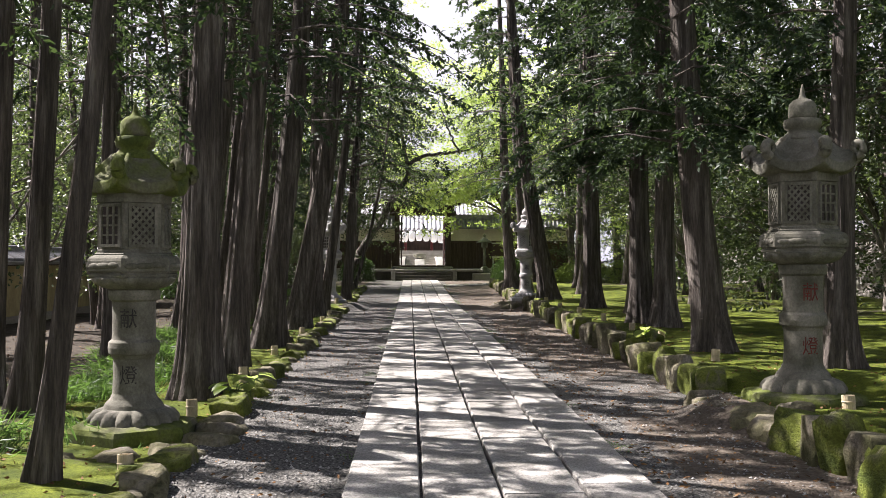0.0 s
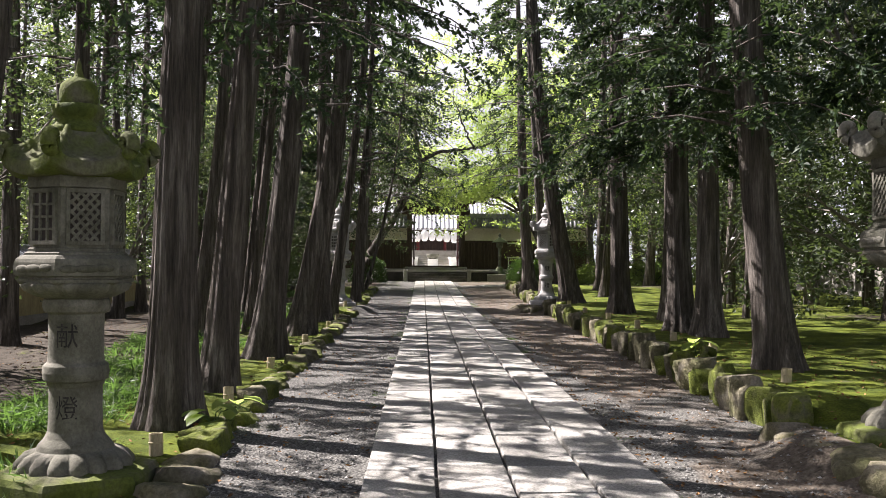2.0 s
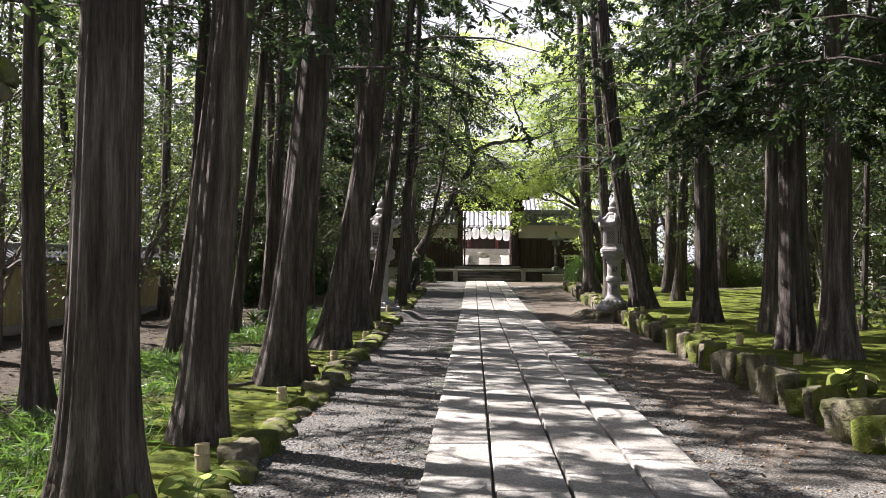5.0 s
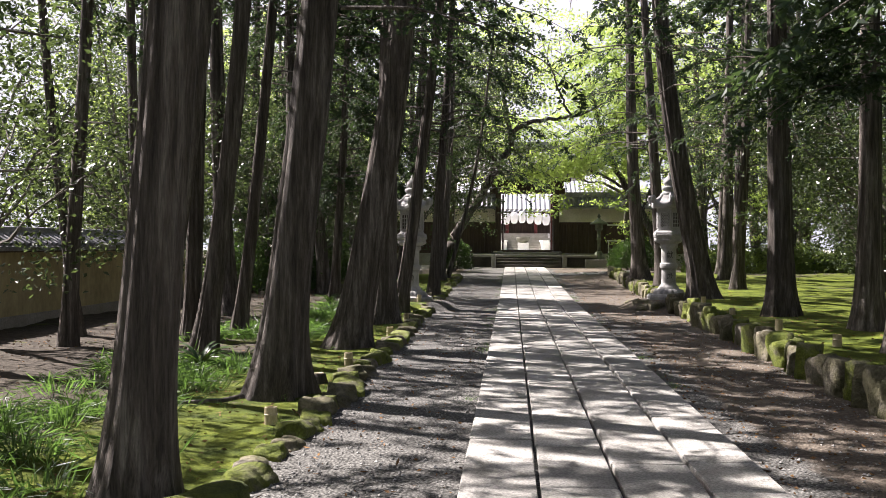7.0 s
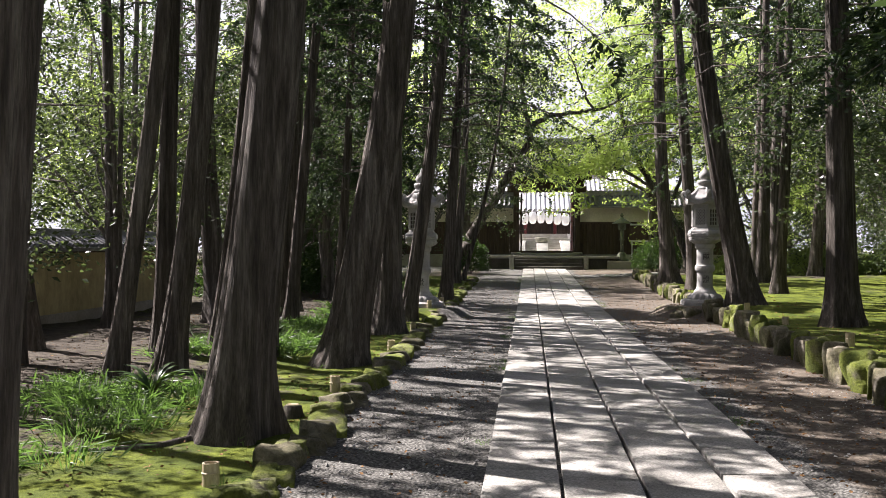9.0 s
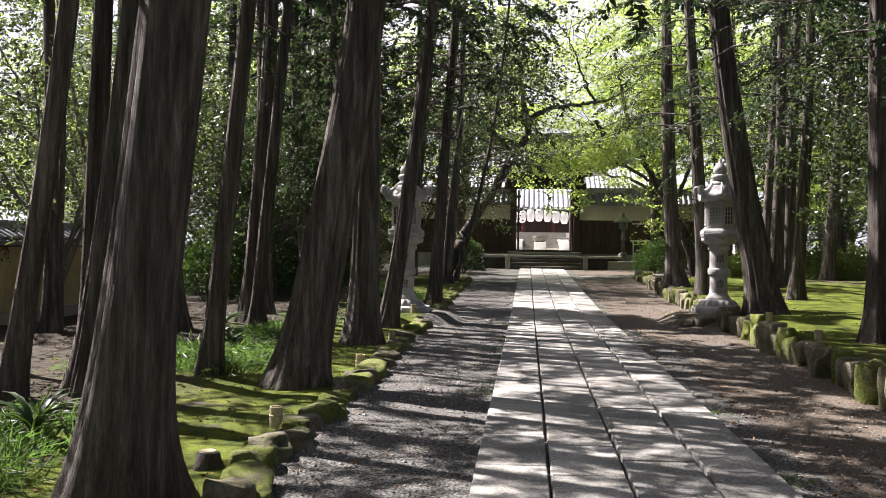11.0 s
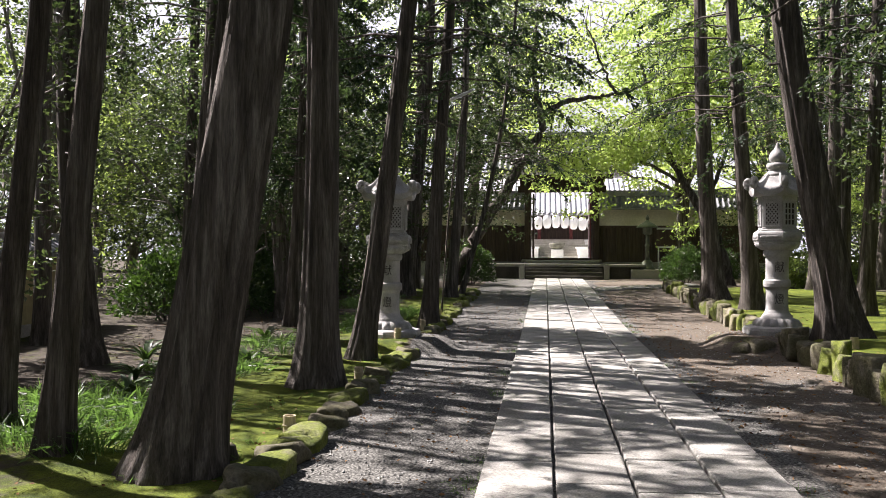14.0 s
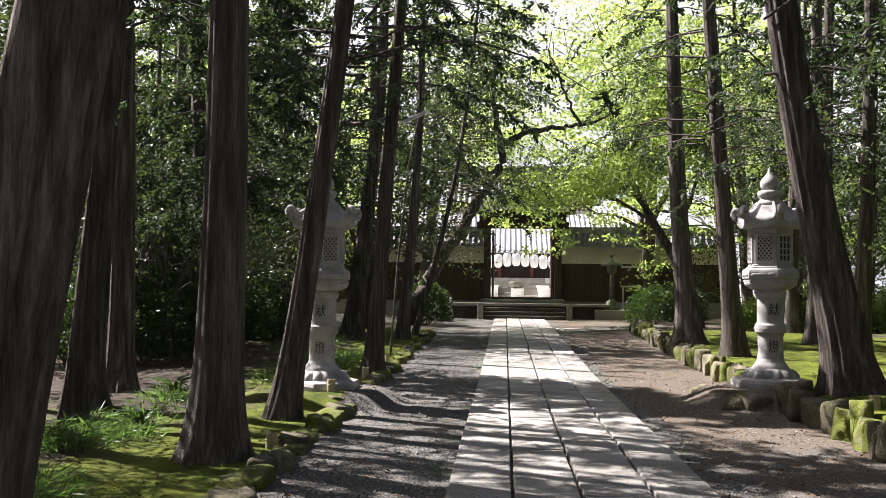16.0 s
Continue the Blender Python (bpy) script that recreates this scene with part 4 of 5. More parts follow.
def build_court():
    court = bmesh.new()
    bmesh.ops.create_grid(court, x_segments=6, y_segments=6, size=1, matrix=Matrix.Translation((0, 88, 1.04)) @ Matrix.Diagonal((26, 27.5, 1, 1)))
    tagged(put("court_floor", from_bm("court_floor", court, WHITE_STONE)), "pale sunlit stone court beyond the gate", "court", kind="structure")
    flight = thing("court_steps", "wide pale stone steps rising through the sunlit court", "steps", pose(GX, 72.0, 1.04))
    for k in range(6):
        part("tread", box(-6, 6, 0.9 * k, 0.9 * k + 8, -0.1, 0.15 * (k + 1), 0.015), STEP_STONE, flight)
    for x in (-1.75, 1.75):
        wall = part("cheek_wall", box(x - 0.55, x + 0.55, -0.6, 4.5, -0.1, 0.62, 0.03), WHITE_STONE, flight)
        part("cap", box(x - 0.6, x + 0.6, -0.65, 4.6, 0.62, 0.72, 0.02), WHITE_STONE, wall)
    hall = thing("temple_hall", "dark temple hall with red pillars and tiled roof coloured as sunlit", "temple", pose(GX, 88, 1.9))
    part("terrace", box(-9, 9, 0, 14, -0.9, 0.5, 0.03), WHITE_STONE, hall)
    for k in range(4):
        part("stair", box(-2.2, 2.2, -1.4 + 0.35 * k, 0.1, -0.1, 0.125 * (k + 1), 0.01), STEP_STONE, hall)
    for x in np.arange(-7.5, 7.6, 2.5):
        part("pillar", turned([(0.14, 0.5), (0.14, 2.4)], 14), RED_WOOD, hall, m=pose(x + 1.25, 2.0, 0))
    part("hall_wall", box(-8.5, 8.5, 4.0, 4.3, 0.5, 2.9), DARK_WOOD, hall, "dark boarded wall")
    part("beam", box(-8.6, 8.6, 1.8, 2.2, 2.35, 2.65, 0.03), DARK_WOOD, hall)
    # Roof tiles brightened by colour, as under glaring sun.
    tiled_roof(hall, -10.5, 10.5, 0.6, 8.0, 2.45, 6.4, 0.4, mat=SUNLIT_TILE)
    for x in np.arange(-3.9, 4.0, 0.65):
        lamp = thing("paper_lantern", "white paper lantern hanging in a row before the hall", "lantern", pose(GX + x, 85.0, 3.62 + 0.1 * math.cos(x * 1.3)), "row of paper lanterns")
        part("paper_shade", turned([(0.12, -0.5), (0.24, -0.42), (0.32, -0.15), (0.33, 0.12), (0.26, 0.38), (0.13, 0.46)], 16), PAPER, lamp, shade=True)
        part("cord", turned([(0.012, 0.46), (0.012, 0.72)], 5), DARK_WOOD, lamp)
        part("rim", turned([(0.13, 0.46), (0.13, 0.5)], 12), DARK_WOOD, lamp)
    rope = thing("lantern_rope", "taut rope on two posts carrying paper lanterns", "rope", pose(GX, 85.0, 1.04))
    part("cable", box(-4.5, 4.5, -0.015, 0.015, 3.28, 3.31), DARK_WOOD, rope)
    for x in (-4.5, 4.5):
        part("post", turned([(0.06, -0.1), (0.06, 3.4)], 10), DARK_WOOD, rope, m=pose(x, 0, 0))
    burner = thing("incense_burner", "stone incense burner standing before the court steps", "burner", pose(GX - 0.1, 69.0, 1.04))
    part("pedestal", box(-0.35, 0.35, -0.35, 0.35, 0, 0.55, 0.03), WHITE_STONE, burner)
    part("bowl", turned([(0.2, 0.55), (0.42, 0.68), (0.46, 0.88), (0.42, 0.92)], 20), LANTERN_STONE, burner, shade=True)


build_court()


# ---- garden walls at the sides ----
def garden_wall(name, x, y0, y1, tall, face, label):
    z = height(x, (y0 + y1) / 2) - 0.1
    w = thing(name, label, "wall", Matrix.Translation((x, y0, z)) @ Matrix.Rotation(radians(90), 4, "Z"), kind="structure")
    long = y1 - y0
    part("plaster", box(0, long, -0.14, 0.14, 0.3, tall - 0.2), face, w)
    part("footing_stone", box(0, long, -0.2, 0.2, 0.0, 0.3, 0.02), STEP_STONE, w)
    part("top_beam", box(0, long, -0.18, 0.18, tall - 0.2, tall - 0.12), DARK_WOOD, w)
    tiled_roof(w, 0, long, -0.42, 0.0, tall - 0.1, tall + 0.12, 0.2)
    tiled_roof(w, 0, long, 0.42, 0.0, tall - 0.1, tall + 0.12, 0.2)
    part("coping_ridge", box(0, long, -0.08, 0.08, tall + 0.1, tall + 0.26, 0.03), TILE, w)


garden_wall("wall_garden_west", -9.6, -6.0, 31.6, 1.62, CLAY, "ochre clay garden wall with tiled coping in shade")
garden_wall("wall_garden_east", 14.4, 18.0, 47.0, 2.4, GREY_PLASTER, "grey plastered boundary wall with dark tiled coping")


# ---- things before the gate ----
def build_forecourt():
    lamp = thing("garden_lamp", "bronze lamp with wide brim on a stone block", "lamp", pose(3.75, 55.5, 0.3))
    part("stone_block", box(-0.72, 0.72, -0.5, 0.5, -0.1, 0.42, 0.04), STEP_STONE, lamp)
    part("foot", turned([(0.34, 0.42), (0.32, 0.5), (0.2, 0.62), (0.22, 0.72), (0.12, 0.85)], 16), BRONZE, lamp, shade=True)
    part("stem", turned([(0.09, 0.85), (0.08, 1.4), (0.13, 1.44), (0.08, 1.5), (0.08, 1.9)], 12), BRONZE, lamp, shade=True)
    part("light_case", turned([(0.12, 1.9), (0.2, 1.96), (0.2, 2.22), (0.14, 2.26)], 6), BRONZE, lamp)
    part("brim", turned([(0.46, 2.22), (0.46, 2.25), (0.3, 2.36), (0.1, 2.48), (0.06, 2.55)], 16), BRONZE, lamp, shade=True)
    part("finial", turned([(0.05, 2.55), (0.09, 2.62), (0.02, 2.76)], 12), BRONZE, lamp, shade=True)
    sign = thing("notice_board", "dark wooden notice board on two thin legs", "sign", pose(4.75, 57.0, 0.35))
    for x in (-0.36, 0.36):
        part("leg", box(x - 0.03, x + 0.03, -0.03, 0.03, -0.1, 2.1), METAL, sign)
    part("panel", box(-0.4, 0.4, -0.05, -0.02, 1.35, 2.15), DARK_WOOD, sign)
    part("panel_frame", box(-0.44, 0.44, -0.06, 0.0, 2.12, 2.2), METAL, sign)
    part("panel_frame", box(-0.44, 0.44, -0.06, 0.0, 1.3, 1.37), METAL, sign)
    marker = thing("stone_marker", "squat grey stone marker beside the steps", "stone", pose(-3.0, 53.0, 0.28))
    part("block", turned([(0.42, -0.1), (0.40, 0.3), (0.34, 0.55), (0.2, 0.62)], 8), STEP_STONE, marker)
    pole = thing("pole_lamp", "bare tube lamp on a thin leaning pole", "lamp", pose(-3.0, 36.0, height(-3.0, 36.0)))
    v, q = tube_arrays([(0.0, 0, -0.2), (0.15, 0, 2.0), (0.35, 0, 4.0), (0.55, 0, 5.0)], [0.022, 0.022, 0.02, 0.016], 8)
    me = fast_mesh("pole", v, q, True)
    me.materials.append(BARK)
    put("pole", me, pole)
    part("tube", box(-0.3, 0.3, -0.05, 0.05, -0.03, 0.03, 0.01), METAL, pole, "pale tube housing", m=pose(0.47, -0.05, 5.02, 0, -24, 0))


build_forecourt()


def shrub(x, y, r, seed, label, mat=SHRUB_LEAF, name="shrub", tall=0.85, leaf=0.09, count=5200):
    rng = np.random.default_rng(seed)
    ob = thing(name, label, "shrub", pose(x, y, height(x, y)))
    d = rng.normal(size=(count, 3))
    d /= np.linalg.norm(d, axis=1)[:, None]
    d[:, 2] = np.abs(d[:, 2]) * 1.0
    lump = 1 + 0.14 * np.sin(d[:, 0] * 7 + seed) * np.cos(d[:, 1] * 6)
    at = d * (r * lump * (0.72 + 0.3 * rng.random(count)))[:, None] * np.array([1, 1, tall]) + np.array([0, 0, 0.12])
    v, q = leaf_arrays(at, d + rng.normal(0, 0.7, (count, 3)), leaf, leaf * 0.55, rng)
    me = fast_mesh("foliage", v, q)
    me.materials.append(mat)
    tagged(put("foliage", me, ob), kind="stuff")
    stems = [tube_arrays([(0.05 * math.cos(k), 0.05 * math.sin(k), -0.1), (0.5 * r * math.cos(k), 0.5 * r * math.sin(k), 0.6 * r)], [0.03, 0.012], 5) for k in range(7)]
    v, q = joined(stems)
    me = fast_mesh("stems", v, q)
    me.materials.append(BARK)
    tagged(put("stem", me, ob), kind="stuff")


shrub(4.75, 51.0, 0.95, 1, "rounded dark clipped shrub beside the gravel", tall=1.3)
shrub(-3.3, 48.5, 0.85, 2, "dark rounded shrub at the end of the bed", tall=1.6)
shrub(5.9, 52.5, 1.1, 3, "dark clipped shrub near the notice board", tall=1.2)
for k in range(9):
    shrub(7.2 + 0.9 * k, 45.5 + (k % 3) * 1.5, 1.0 + 0.3 * (k % 2), 10 + k, "sunlit green shrub behind the lawn", BROAD_LEAF, tall=0.9, leaf=0.12, count=2600)
for k in range(12):
    shrub(-8.4 + 0.8 * (k % 2), 33.0 + 1.2 * k, 1.0 + 0.25 * (k % 3), 30 + k, "dark evergreen shrub before the garden wall", SHRUB_LEAF, tall=1.3, leaf=0.12, count=2600)


# ---- small things on the beds ----
def bamboo_stake(x, y, tall=0.2, tilt=0.0):
    ob = thing("bamboo_stake", "short cut bamboo tube standing at the bed's edge", "stake", pose(x, y, height(x, y), tilt, tilt * 0.6, 0), "bamboo stakes along the beds")
    bm = turned([(0.052, -0.15), (0.052, tall * 0.55), (0.056, tall * 0.58), (0.052, tall * 0.61), (0.051, tall), (0.04, tall), (0.038, tall * 0.7), (0.002, tall * 0.68)], 18)
    part("tube", bm, BAMBOO, ob)
    part("node_ring", turned([(0.0535, tall * 0.54), (0.058, tall * 0.58), (0.0535, tall * 0.62)], 18), BAMBOO, ob)


for k, (x, y) in enumerate([(-2.5, 6.2), (-2.62, 8.65), (-2.56, 11.0), (-2.66, 14.25), (-2.66, 17.95), (-2.6, 21.4), (-2.72, 24.8), (-2.8, 28.2), (-2.85, 31.5), (-2.9, 34.8)]):
    bamboo_stake(x, y, 0.14 + 0.02 * (k % 3), (k * 37 % 9) - 4)
for k, (x, y) in enumerate([(2.9, 7.3), (3.0, 10.95), (2.98, 13.3), (3.1, 15.6), (3.15, 18.2), (3.05, 20.3), (3.14, 23.5), (3.2, 26.3)]):
    bamboo_stake(x, y, 0.12 + 0.02 * (k % 3), (k * 53 % 9) - 4)


def leafy_weed(x, y, z, seed, leaves=5, size=0.19):
    """Broad rounded leaves on arching stalks."""
    rng = random.Random(seed)
    ob = thing("broad_leaved_plant", "broad-leaved green plant growing from the stone edging", "plant", pose(x, y, z))
    for k in range(leaves):
        a, lift, reach = rng.uniform(0, 6.28), rng.uniform(0.08, 0.18), rng.uniform(0.08, 0.2)
        c, sn = math.cos(a), math.sin(a)
        v, q = tube_arrays([(0, 0, 0), (c * reach * 0.4, sn * reach * 0.4, lift * 0.8), (c * reach, sn * reach, lift)], [0.006, 0.005, 0.004], 5)
        me = fast_mesh("stalk", v, q)
        me.materials.append(GRASS_LEAF)
        put("stalk", me, ob)
        bm = bmesh.new()
        n, rows = 8, []
        for i in range(n + 1):
            u = i / n
            w = size * 0.34 * math.sin(math.pi * min(1, u * 0.94 + 0.06)) ** 0.7
            p = Vector((c * (reach - 0.04 + size * u), sn * (reach - 0.04 + size * u), lift + 0.02 - 0.35 * size * u * u))
            rows.append([bm.verts.new(p + Vector((-sn * w * g, c * w * g, abs(g) * w * 0.25))) for g in (-1, -0.5, 0, 0.5, 1)])
        for lo, hi in zip(rows, rows[1:]):
            for g in range(4):
                bm.faces.new((lo[g], lo[g + 1], hi[g + 1], hi[g]))
        part("leaf", bm, MAPLE_LEAF, ob, shade=True)


leafy_weed(-2.3, 9.9, 0.06, 1)
leafy_weed(-2.38, 9.45, 0.06, 2, 5)
leafy_weed(2.75, 13.2, 0.3, 3, 4, 0.22)


def strap_plant(x, y, seed, leaves=26, tall=0.5):
    """A clump of dark strap-shaped leaves that arch outwards."""
    rng = random.Random(seed)
    ob = thing("strap_leaved_plant", "clump of dark arching strap leaves under the cypresses", "plant", pose(x, y, height(x, y) - 0.02), "strap-leaved plants")
    for k in range(leaves):
        a, l, w = rng.uniform(0, 6.28), tall * rng.uniform(0.7, 1.2), rng.uniform(0.022, 0.038)
        c, sn = math.cos(a), math.sin(a)
        bm, rows = bmesh.new(), []
        for i in range(6):
            u = i / 5
            p = Vector((c * l * (0.15 * u + 0.55 * u * u), sn * l * (0.15 * u + 0.55 * u * u), l * (1.1 * u - 0.62 * u * u)))
            half = w * (0.5 + u) * (1.05 - u ** 3)
            rows.append([bm.verts.new(p + Vector((-sn * half * g, c * half * g, 0.3 * abs(g) * half))) for g in (-1, 0, 1)])
        for lo, hi in zip(rows, rows[1:]):
            for g in (0, 1):
                bm.faces.new((lo[g], lo[g + 1], hi[g + 1], hi[g]))
        part("leaf", bm, SHRUB_LEAF, ob, shade=True)


for k, (x, y) in enumerate([(-4.5, 29.3), (-4.9, 28.4), (-4.1, 33.0), (-5.2, 24.4), (-4.6, 22.9), (-5.6, 25.6), (-4.4, 26.0), (-5.9, 22.4), (-4.2, 17.1)]):
    strap_plant(x, y, k, 22, 0.42 + 0.08 * (k % 3))
pot = thing("terracotta_saucer", "small terracotta saucer lying beside a cypress root", "saucer", pose(-2.5, 9.65, height(-2.5, 9.65) + 0.01))
part("dish", turned([(0.03, 0), (0.06, 0.0), (0.085, 0.035), (0.075, 0.035), (0.05, 0.012)], 18), TERRACOTTA, pot)
for k, (x, y) in enumerate([(-2.75, 16.6), (-2.85, 20.6), (-3.4, 17.4)]):
    st = thing("tree_stump", "small sawn stump in the moss", "stump", pose(x, y, height(x, y)))
    part("wood", turned([(0.12, -0.05), (0.085, 0.04), (0.075, 0.1), (0.06, 0.105)], 14, 0, lambda a, q: 1 + 0.12 * math.sin(3 * a + q)), BARK, st, shade=True)
    part("cut_face", turned([(0.06, 0.105), (0.055, 0.112)], 14), BAMBOO, st)


def surface_root(points, r, label):
    root = thing("tree_root", label, "root")
    pts = [(x, y, height(x, y) + up) for x, y, up in points]
    fine = [tuple(np.array(pts[k]) * (1 - u) + np.array(pts[k + 1]) * u) for k in range(len(pts) - 1) for u in (0, 0.34, 0.67)] + [pts[-1]]
    v, q = tube_arrays(fine, np.linspace(r, r * 0.3, len(fine)), 8)
    me = fast_mesh("wood", v, q, True)
    me.materials.append(ROCK_MOSSY if "moss" in label else BARK)
    put("wood", me, root)


surface_root([(3.0, 13.9, 0.1), (2.75, 13.6, 0.12), (2.62, 13.35, 0.1), (2.58, 13.2, -0.1)], 0.07, "moss-grown root arching over the stone edging")
surface_root([(2.95, 13.2, 0.06), (2.8, 13.0, 0.12), (2.66, 12.85, 0.05), (2.6, 12.8, -0.12)], 0.06, "moss-grown root curling down the stone edging")
surface_root([(-3.05, 16.0, 0.05), (-3.4, 15.4, 0.01), (-4.1, 14.8, 0.02), (-4.8, 15.2, -0.02)], 0.035, "bare brown root running from a cypress")


def scatter_grass():
    rng = np.random.default_rng(77)
    at, way, long = [], [], []

    def tuft(x, y, n, spread, tall):
        z = height(x, y)
        p = rng.normal(0, spread, (n, 2))
        at.append(np.stack([x + p[:, 0], y + p[:, 1], np.full(n, z - 0.01)], 1))
        w = np.concatenate([p / spread * 0.45 + rng.normal(0, 0.35, (n, 2)), np.ones((n, 1))], 1)
        way.append(w)
        long.append(tall * (0.6 + 0.6 * rng.random(n)))

    for x0, x1, y0, y1, n in ((-4.4, -3.4, 9.5, 11.5, 26), (-4.3, -3.2, 6.0, 8.0, 8), (-5.2, -3.8, 13.5, 16.5, 20), (-5.4, -3.8, 16.5, 18.0, 20), (-5.5, -3.7, 20.6, 23.2, 46), (-5.4, -4.2, 24.0, 29.0, 22), (-4.4, -3.4, 29.5, 36.0, 24), (-5.5, -4.6, 36, 41, 18), (-4.6, -3.3, 11.8, 13.2, 10)):
        for _ in range(n):
            tuft(rng.uniform(x0, x1), rng.uniform(y0, y1), 60, 0.13, 0.27)
    for y in rng.uniform(2, 46, 46):
        x = (-1.07 if rng.random() < 0.6 else 0.98) + rng.normal(0, 0.02)
        tuft(x, y, 40, 0.06, 0.07)
    for y in rng.uniform(2, 40, 150):
        tuft((-0.54, -0.05, 0.465)[int(rng.integers(3))] + rng.normal(0, 0.006), y, 9, 0.025, 0.028)
    for y in rng.uniform(6, 40, 90):
        tuft(left_edge(y) - abs(rng.normal(0.3, 0.4)), y, 12, 0.06, 0.1)
    a, w, l = np.concatenate(at), np.concatenate(way), np.concatenate(long)
    w /= np.linalg.norm(w, axis=1)[:, None]
    v1, q1 = leaf_arrays(a, w, l * 0.75, l * 0.06, rng, 0.1)
    droop = w + np.array([0, 0, -0.75]) + w * np.array([1.2, 1.2, 0])
    v2, q2 = leaf_arrays(a + w * (l * 0.5)[:, None], droop, l * 0.6, l * 0.05, rng, 0.1)
    v, q = joined([(v1, q1), (v2, q2)])
    me = fast_mesh("grass", v, q)
    me.materials.append(GRASS_LEAF)
    tagged(put("grass", me), "tufts of grassy undergrowth on the shaded bed", "grass", kind="stuff")


scatter_grass()


def scatter_stones():
    rng = np.random.default_rng(9)
    n = 15000
    y = 2.0 + 34 * rng.random(n) ** 1.6
    side = rng.random(n) < 0.6
    x = np.where(side, -1.08 - 1.3 * rng.random(n), 1.08 + 1.5 * rng.random(n))
    z = np.array([height(a, b) for a, b in zip(x, y)])
    r = 0.007 + 0.011 * rng.random(n) ** 2
    corner = np.array([(1, 0, 0), (0, 1, 0), (-1, 0, 0), (0, -1, 0), (0, 0, 0.8), (0, 0, -0.8)])
    shape = corner[None] * (0.7 + 0.6 * rng.random((n, 6, 1))) * r[:, None, None]
    a = rng.random(n) * 6.28
    rot = np.stack([shape[..., 0] * np.cos(a)[:, None] - shape[..., 1] * np.sin(a)[:, None], shape[..., 0] * np.sin(a)[:, None] + shape[..., 1] * np.cos(a)[:, None], shape[..., 2]], -1)
    verts = (rot + np.stack([x, y, z + r * 0.3], 1)[:, None]).reshape(-1, 3)
    tri = np.array([(0, 1, 4, 4), (1, 2, 4, 4), (2, 3, 4, 4), (3, 0, 4, 4)])
    me = bpy.data.meshes.new("gravel")
    faces = (np.arange(n)[:, None, None] * 6 + tri[None, :, :3]).reshape(-1, 3)
    me.from_pydata(verts.tolist(), [], faces.tolist())
    me.materials.append(PEBBLE)
    tagged(put("gravel", me), "loose grey gravel along both verges", "gravel", kind="stuff")
    n = 11000
    y = 3.0 + 40 * rng.random(n) ** 1.4
    x = np.where(rng.random(n) < 0.4, 1.0 + 4.0 * rng.random(n) ** 1.5, -1.05 - 7.0 * rng.random(n))
    z = np.array([height(a, b) for a, b in zip(x, y)])
    flat = np.stack([rng.normal(size=n), rng.normal(size=n), 0.25 * rng.normal(size=n)], 1)
    v, q = leaf_arrays(np.stack([x, y, z + 0.008], 1), flat, 0.025 + 0.035 * rng.random(n), 0.02, rng, 0.1)
    me = fast_mesh("leaf_litter", v, q)
    me.materials.append(LITTER)
    tagged(put("leaf_litter", me), "dry brown leaves and needles scattered on the ground", "leaf litter", kind="stuff")


scatter_stones()


# ---- stone edging and paving, piece by piece ----
def rock_mesh(seed, sx, sy, sz, mat, rough=0.28):
    bm = bmesh.new()
    bmesh.ops.create_icosphere(bm, subdivisions=3, radius=1.0)
    for v in bm.verts:
        p = v.co.copy()
        k = 1 + rough * noise.noise(p * 1.1 + Vector((seed * 3.1, 0, 0))) + 0.2 * noise.noise(p * 2.6 + Vector((0, seed, 0)))
        c = Vector([max(-0.78, min(0.78, q * k)) for q in p])
        v.co = (c.x * sx / 0.78, c.y * sy / 0.78, c.z * sz / 0.78)
    return from_bm("rock", bm, mat, True)


LOW_ROCKS = [rock_mesh(k, 0.095 + 0.012 * k, 0.12 + 0.025 * k, 0.075 + 0.006 * k, ROCK_MOSSY if k % 4 else ROCK, 0.75) for k in range(6)]
TALL_ROCKS = [rock_mesh(20 + k, 0.12, 0.14 + 0.012 * k, 0.23, ROCK if k % 3 else ROCK_MOSSY, 0.75) for k in range(7)]
ROUND_ROCKS = [rock_mesh(40 + k, 0.2, 0.22, 0.17, ROCK, 0.4) for k in range(3)]


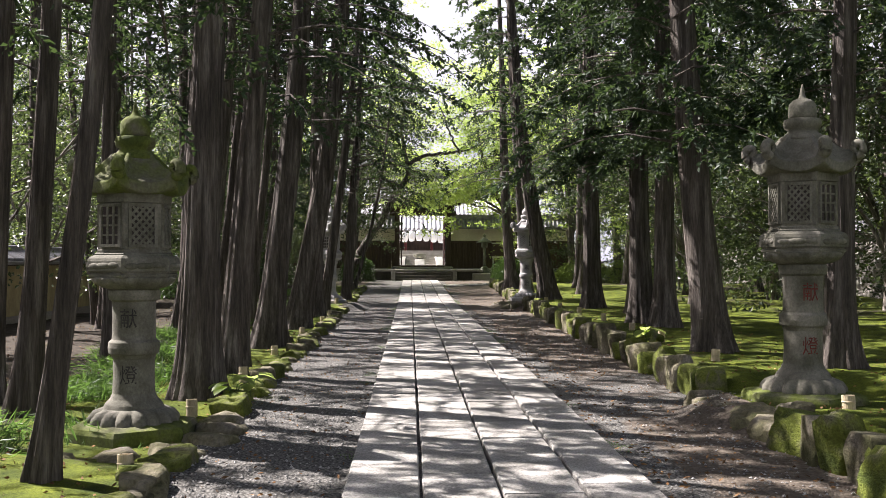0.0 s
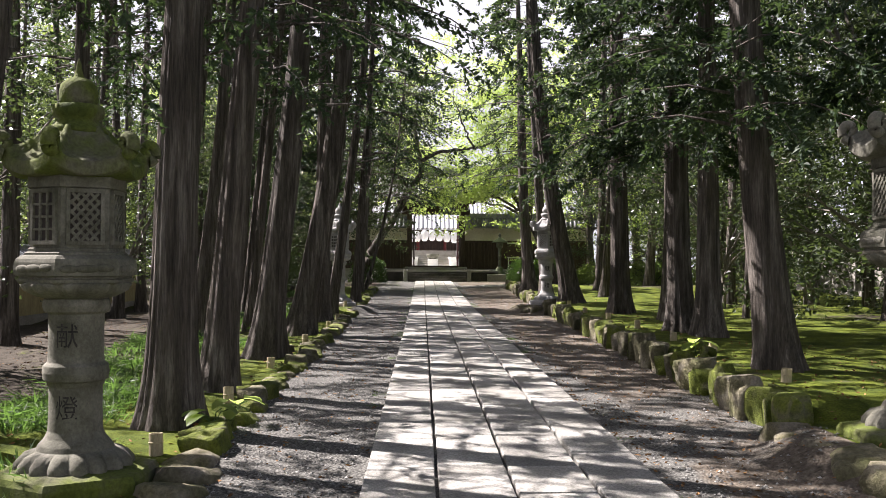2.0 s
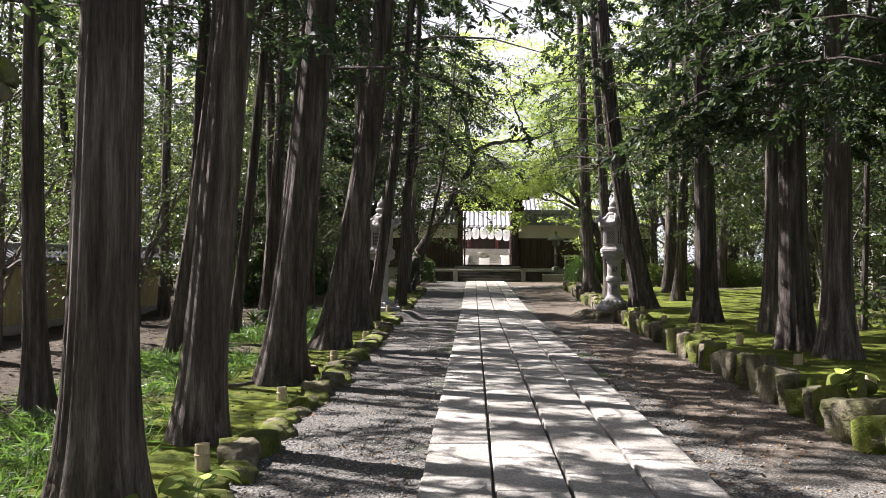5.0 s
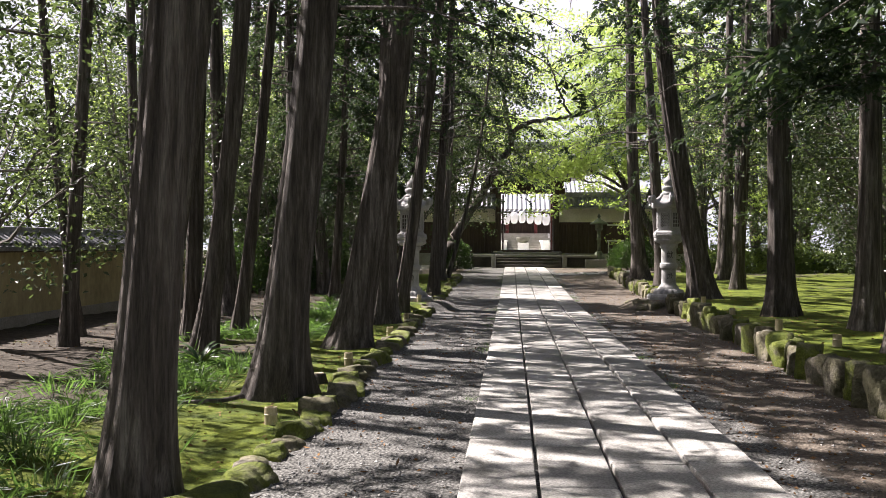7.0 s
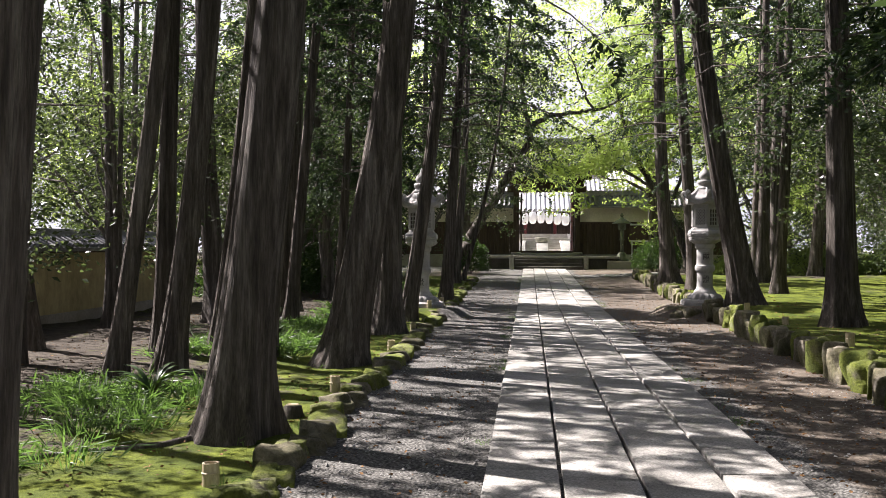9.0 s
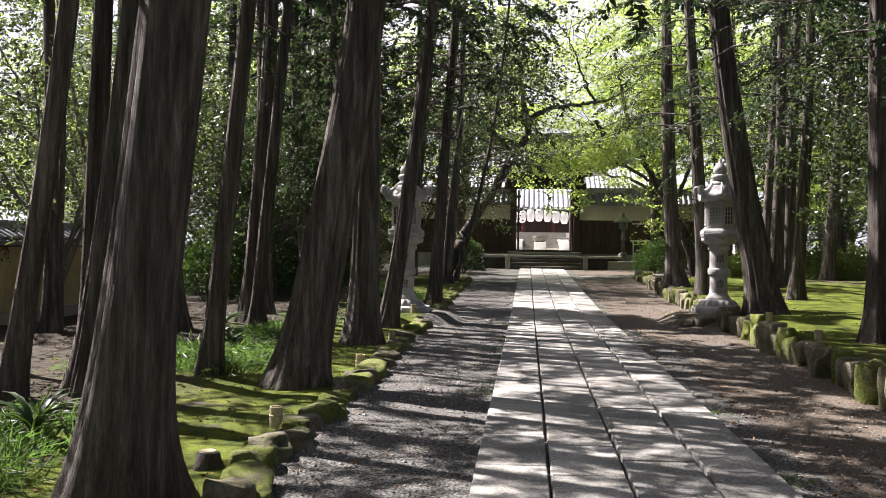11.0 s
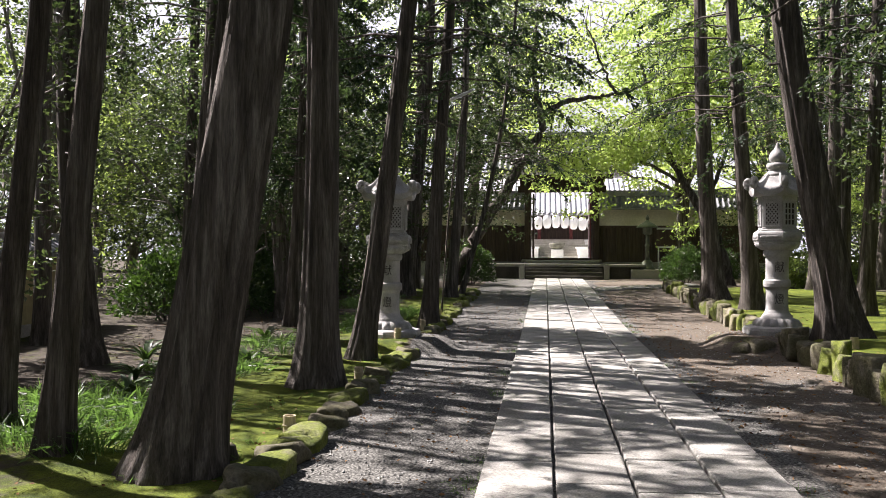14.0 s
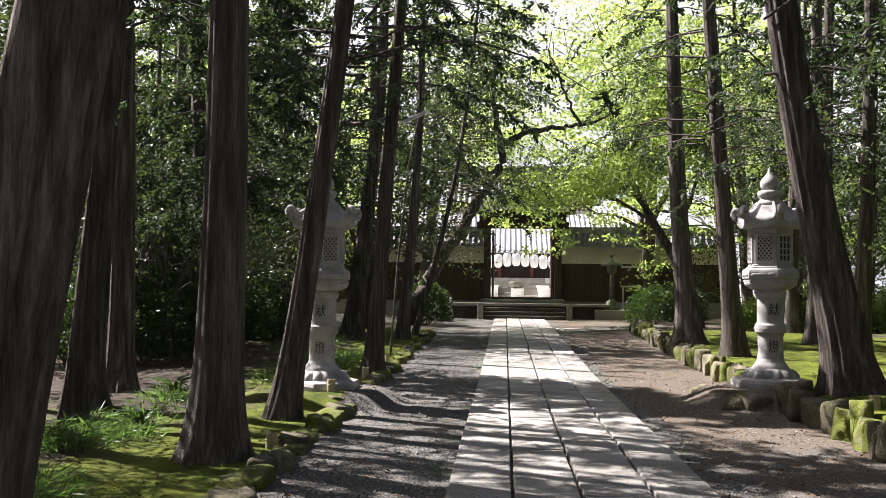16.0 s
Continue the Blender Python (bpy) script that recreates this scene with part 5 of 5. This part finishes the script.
def build_edging():
    rng = random.Random(3)
    left = thing("stone_edging", "low moss-covered rocks edging the bed", "edging", kind="structure")
    y = 4.5
    while y < 43:
        me = LOW_ROCKS[rng.randrange(6)]
        step = 0.24 + 0.2 * rng.random()
        x = left_edge(y) + rng.uniform(-0.06, 0.06)
        if abs(y - 7.74) > 0.8:
            put("rock", me, left, pose(x, y, rise(y) + rng.uniform(-0.03, 0.04), rng.uniform(-8, 8), rng.uniform(-12, 12), rng.uniform(-18, 18)))
        y += step
    right = thing("stone_edging", "upright mossy boulders retaining the raised bed", "edging", kind="structure")
    y = 4.0
    while y < 46:
        me = TALL_ROCKS[rng.randrange(7)]
        x = right_edge(y) + rng.uniform(-0.05, 0.07)
        if abs(y - 8.35) > 0.95:
            m = pose(x, y, rise(y) + 0.12 + rng.uniform(-0.05, 0.05), rng.uniform(-9, 9), rng.uniform(-10, 10), rng.uniform(-25, 25)) @ Matrix.Diagonal((rng.uniform(0.8, 1.2), rng.uniform(0.75, 1.35), rng.uniform(0.7, 1.2), 1))
            put("rock", me, right, m)
        y += 0.31 + 0.12 * rng.random()
    for name, label, spots in (
        ("lantern_rockery", "rounded mossy boulders around the lantern's foot", [(2.34, 9.2, 0.95), (2.3, 8.8, 0.85), (2.32, 8.35, 0.95), (2.36, 7.9, 1.05), (2.42, 7.5, 1.0), (2.62, 8.6, 0.6)]),
        ("lantern_rockery", "dark rounded boulders around the lantern's foot", [(-2.22, 7.95, 1.15), (-2.2, 7.5, 1.0), (-2.36, 6.98, 0.95), (-2.76, 6.72, 0.9), (-3.2, 6.75, 0.8), (-2.3, 8.4, 0.9)]),
        ("lantern_rockery", "jagged mossy boulders below the granite lantern", [(2.35, 29.6, 0.9), (2.4, 29.1, 1.1), (2.6, 28.7, 1.1), (2.3, 28.6, 0.7), (2.95, 28.7, 0.9), (2.25, 30.1, 0.8)]),
        ("lantern_rockery", "flat mossy stones below the granite lantern", [(-2.4, 28.8, 0.9), (-2.45, 28.3, 0.9), (-2.7, 28.0, 0.85), (-3.05, 27.95, 0.8), (-2.5, 29.3, 0.8)]),
    ):
        group = thing(name, label, "rocks")
        for k, (x, y, size) in enumerate(spots):
            put("rock", ROUND_ROCKS[k % 3], group, pose(x, y, rise(y) + (-0.11 if x < 0 and y < 20 else 0.0) * size, 10 * (k % 3) - 10, 7 * (k % 2), 55 * k) @ Matrix.Scale(size, 4))


build_edging()


def slab_mesh(w, l, seed):
    rng = random.Random(seed)
    bm = bmesh.new()
    bmesh.ops.create_cube(bm, size=1.0, matrix=Matrix.Diagonal((w, l, 0.12, 1)))
    bmesh.ops.bevel(bm, geom=[e for e in bm.edges if all(v.co.z > 0 for v in e.verts)] + [e for e in bm.edges if abs(e.verts[0].co.z - e.verts[1].co.z) > 0.05], offset=0.009, segments=1, affect="EDGES")
    for v in bm.verts:
        v.co.x += rng.uniform(-0.005, 0.005)
        v.co.y += rng.uniform(-0.006, 0.006)
        v.co.z += rng.uniform(-0.002, 0.002)
    return from_bm("paving_slab", bm, GRANITE)


def build_paving():
    rng = random.Random(11)
    path = thing("pavement", "worn granite slabs laid in four rows with open joints", "pavement", kind="structure")
    edges = [-1.03, -0.54, -0.05, 0.465, 0.94]
    lengths = [0.78, 0.9, 1.02, 1.15]
    meshes = {(c, k): slab_mesh(edges[c + 1] - edges[c] - 0.024, lengths[k] - 0.02, 10 * c + k) for c in range(4) for k in range(4)}
    for c in range(4):
        y = -3.5 + 0.23 * c
        while y < 53.4:
            k = rng.randrange(4)
            long = lengths[k]
            mid = y + long / 2
            slope = math.degrees(math.atan2(rise(mid + 0.3) - rise(mid - 0.3), 0.6))
            put("paving_slab", meshes[(c, k)], path, pose((edges[c] + edges[c + 1]) / 2, mid, rise(mid) - 0.02 + rng.uniform(-0.004, 0.004), slope + rng.uniform(-0.3, 0.3), rng.uniform(-0.3, 0.3), rng.uniform(-0.25, 0.25)))
            y += long
    side = thing("side_pavement", "granite slabs branching off towards the lawn", "pavement", kind="structure")
    for c in range(3):
        for k in range(4):
            x, y = 1.55 + 0.95 * k, 45.6 + 0.85 * k + 0.62 * c
            put("paving_slab", meshes[(c, 2)], side, pose(x, y, rise(y) - 0.035, 0, 0, -49))


build_paving()
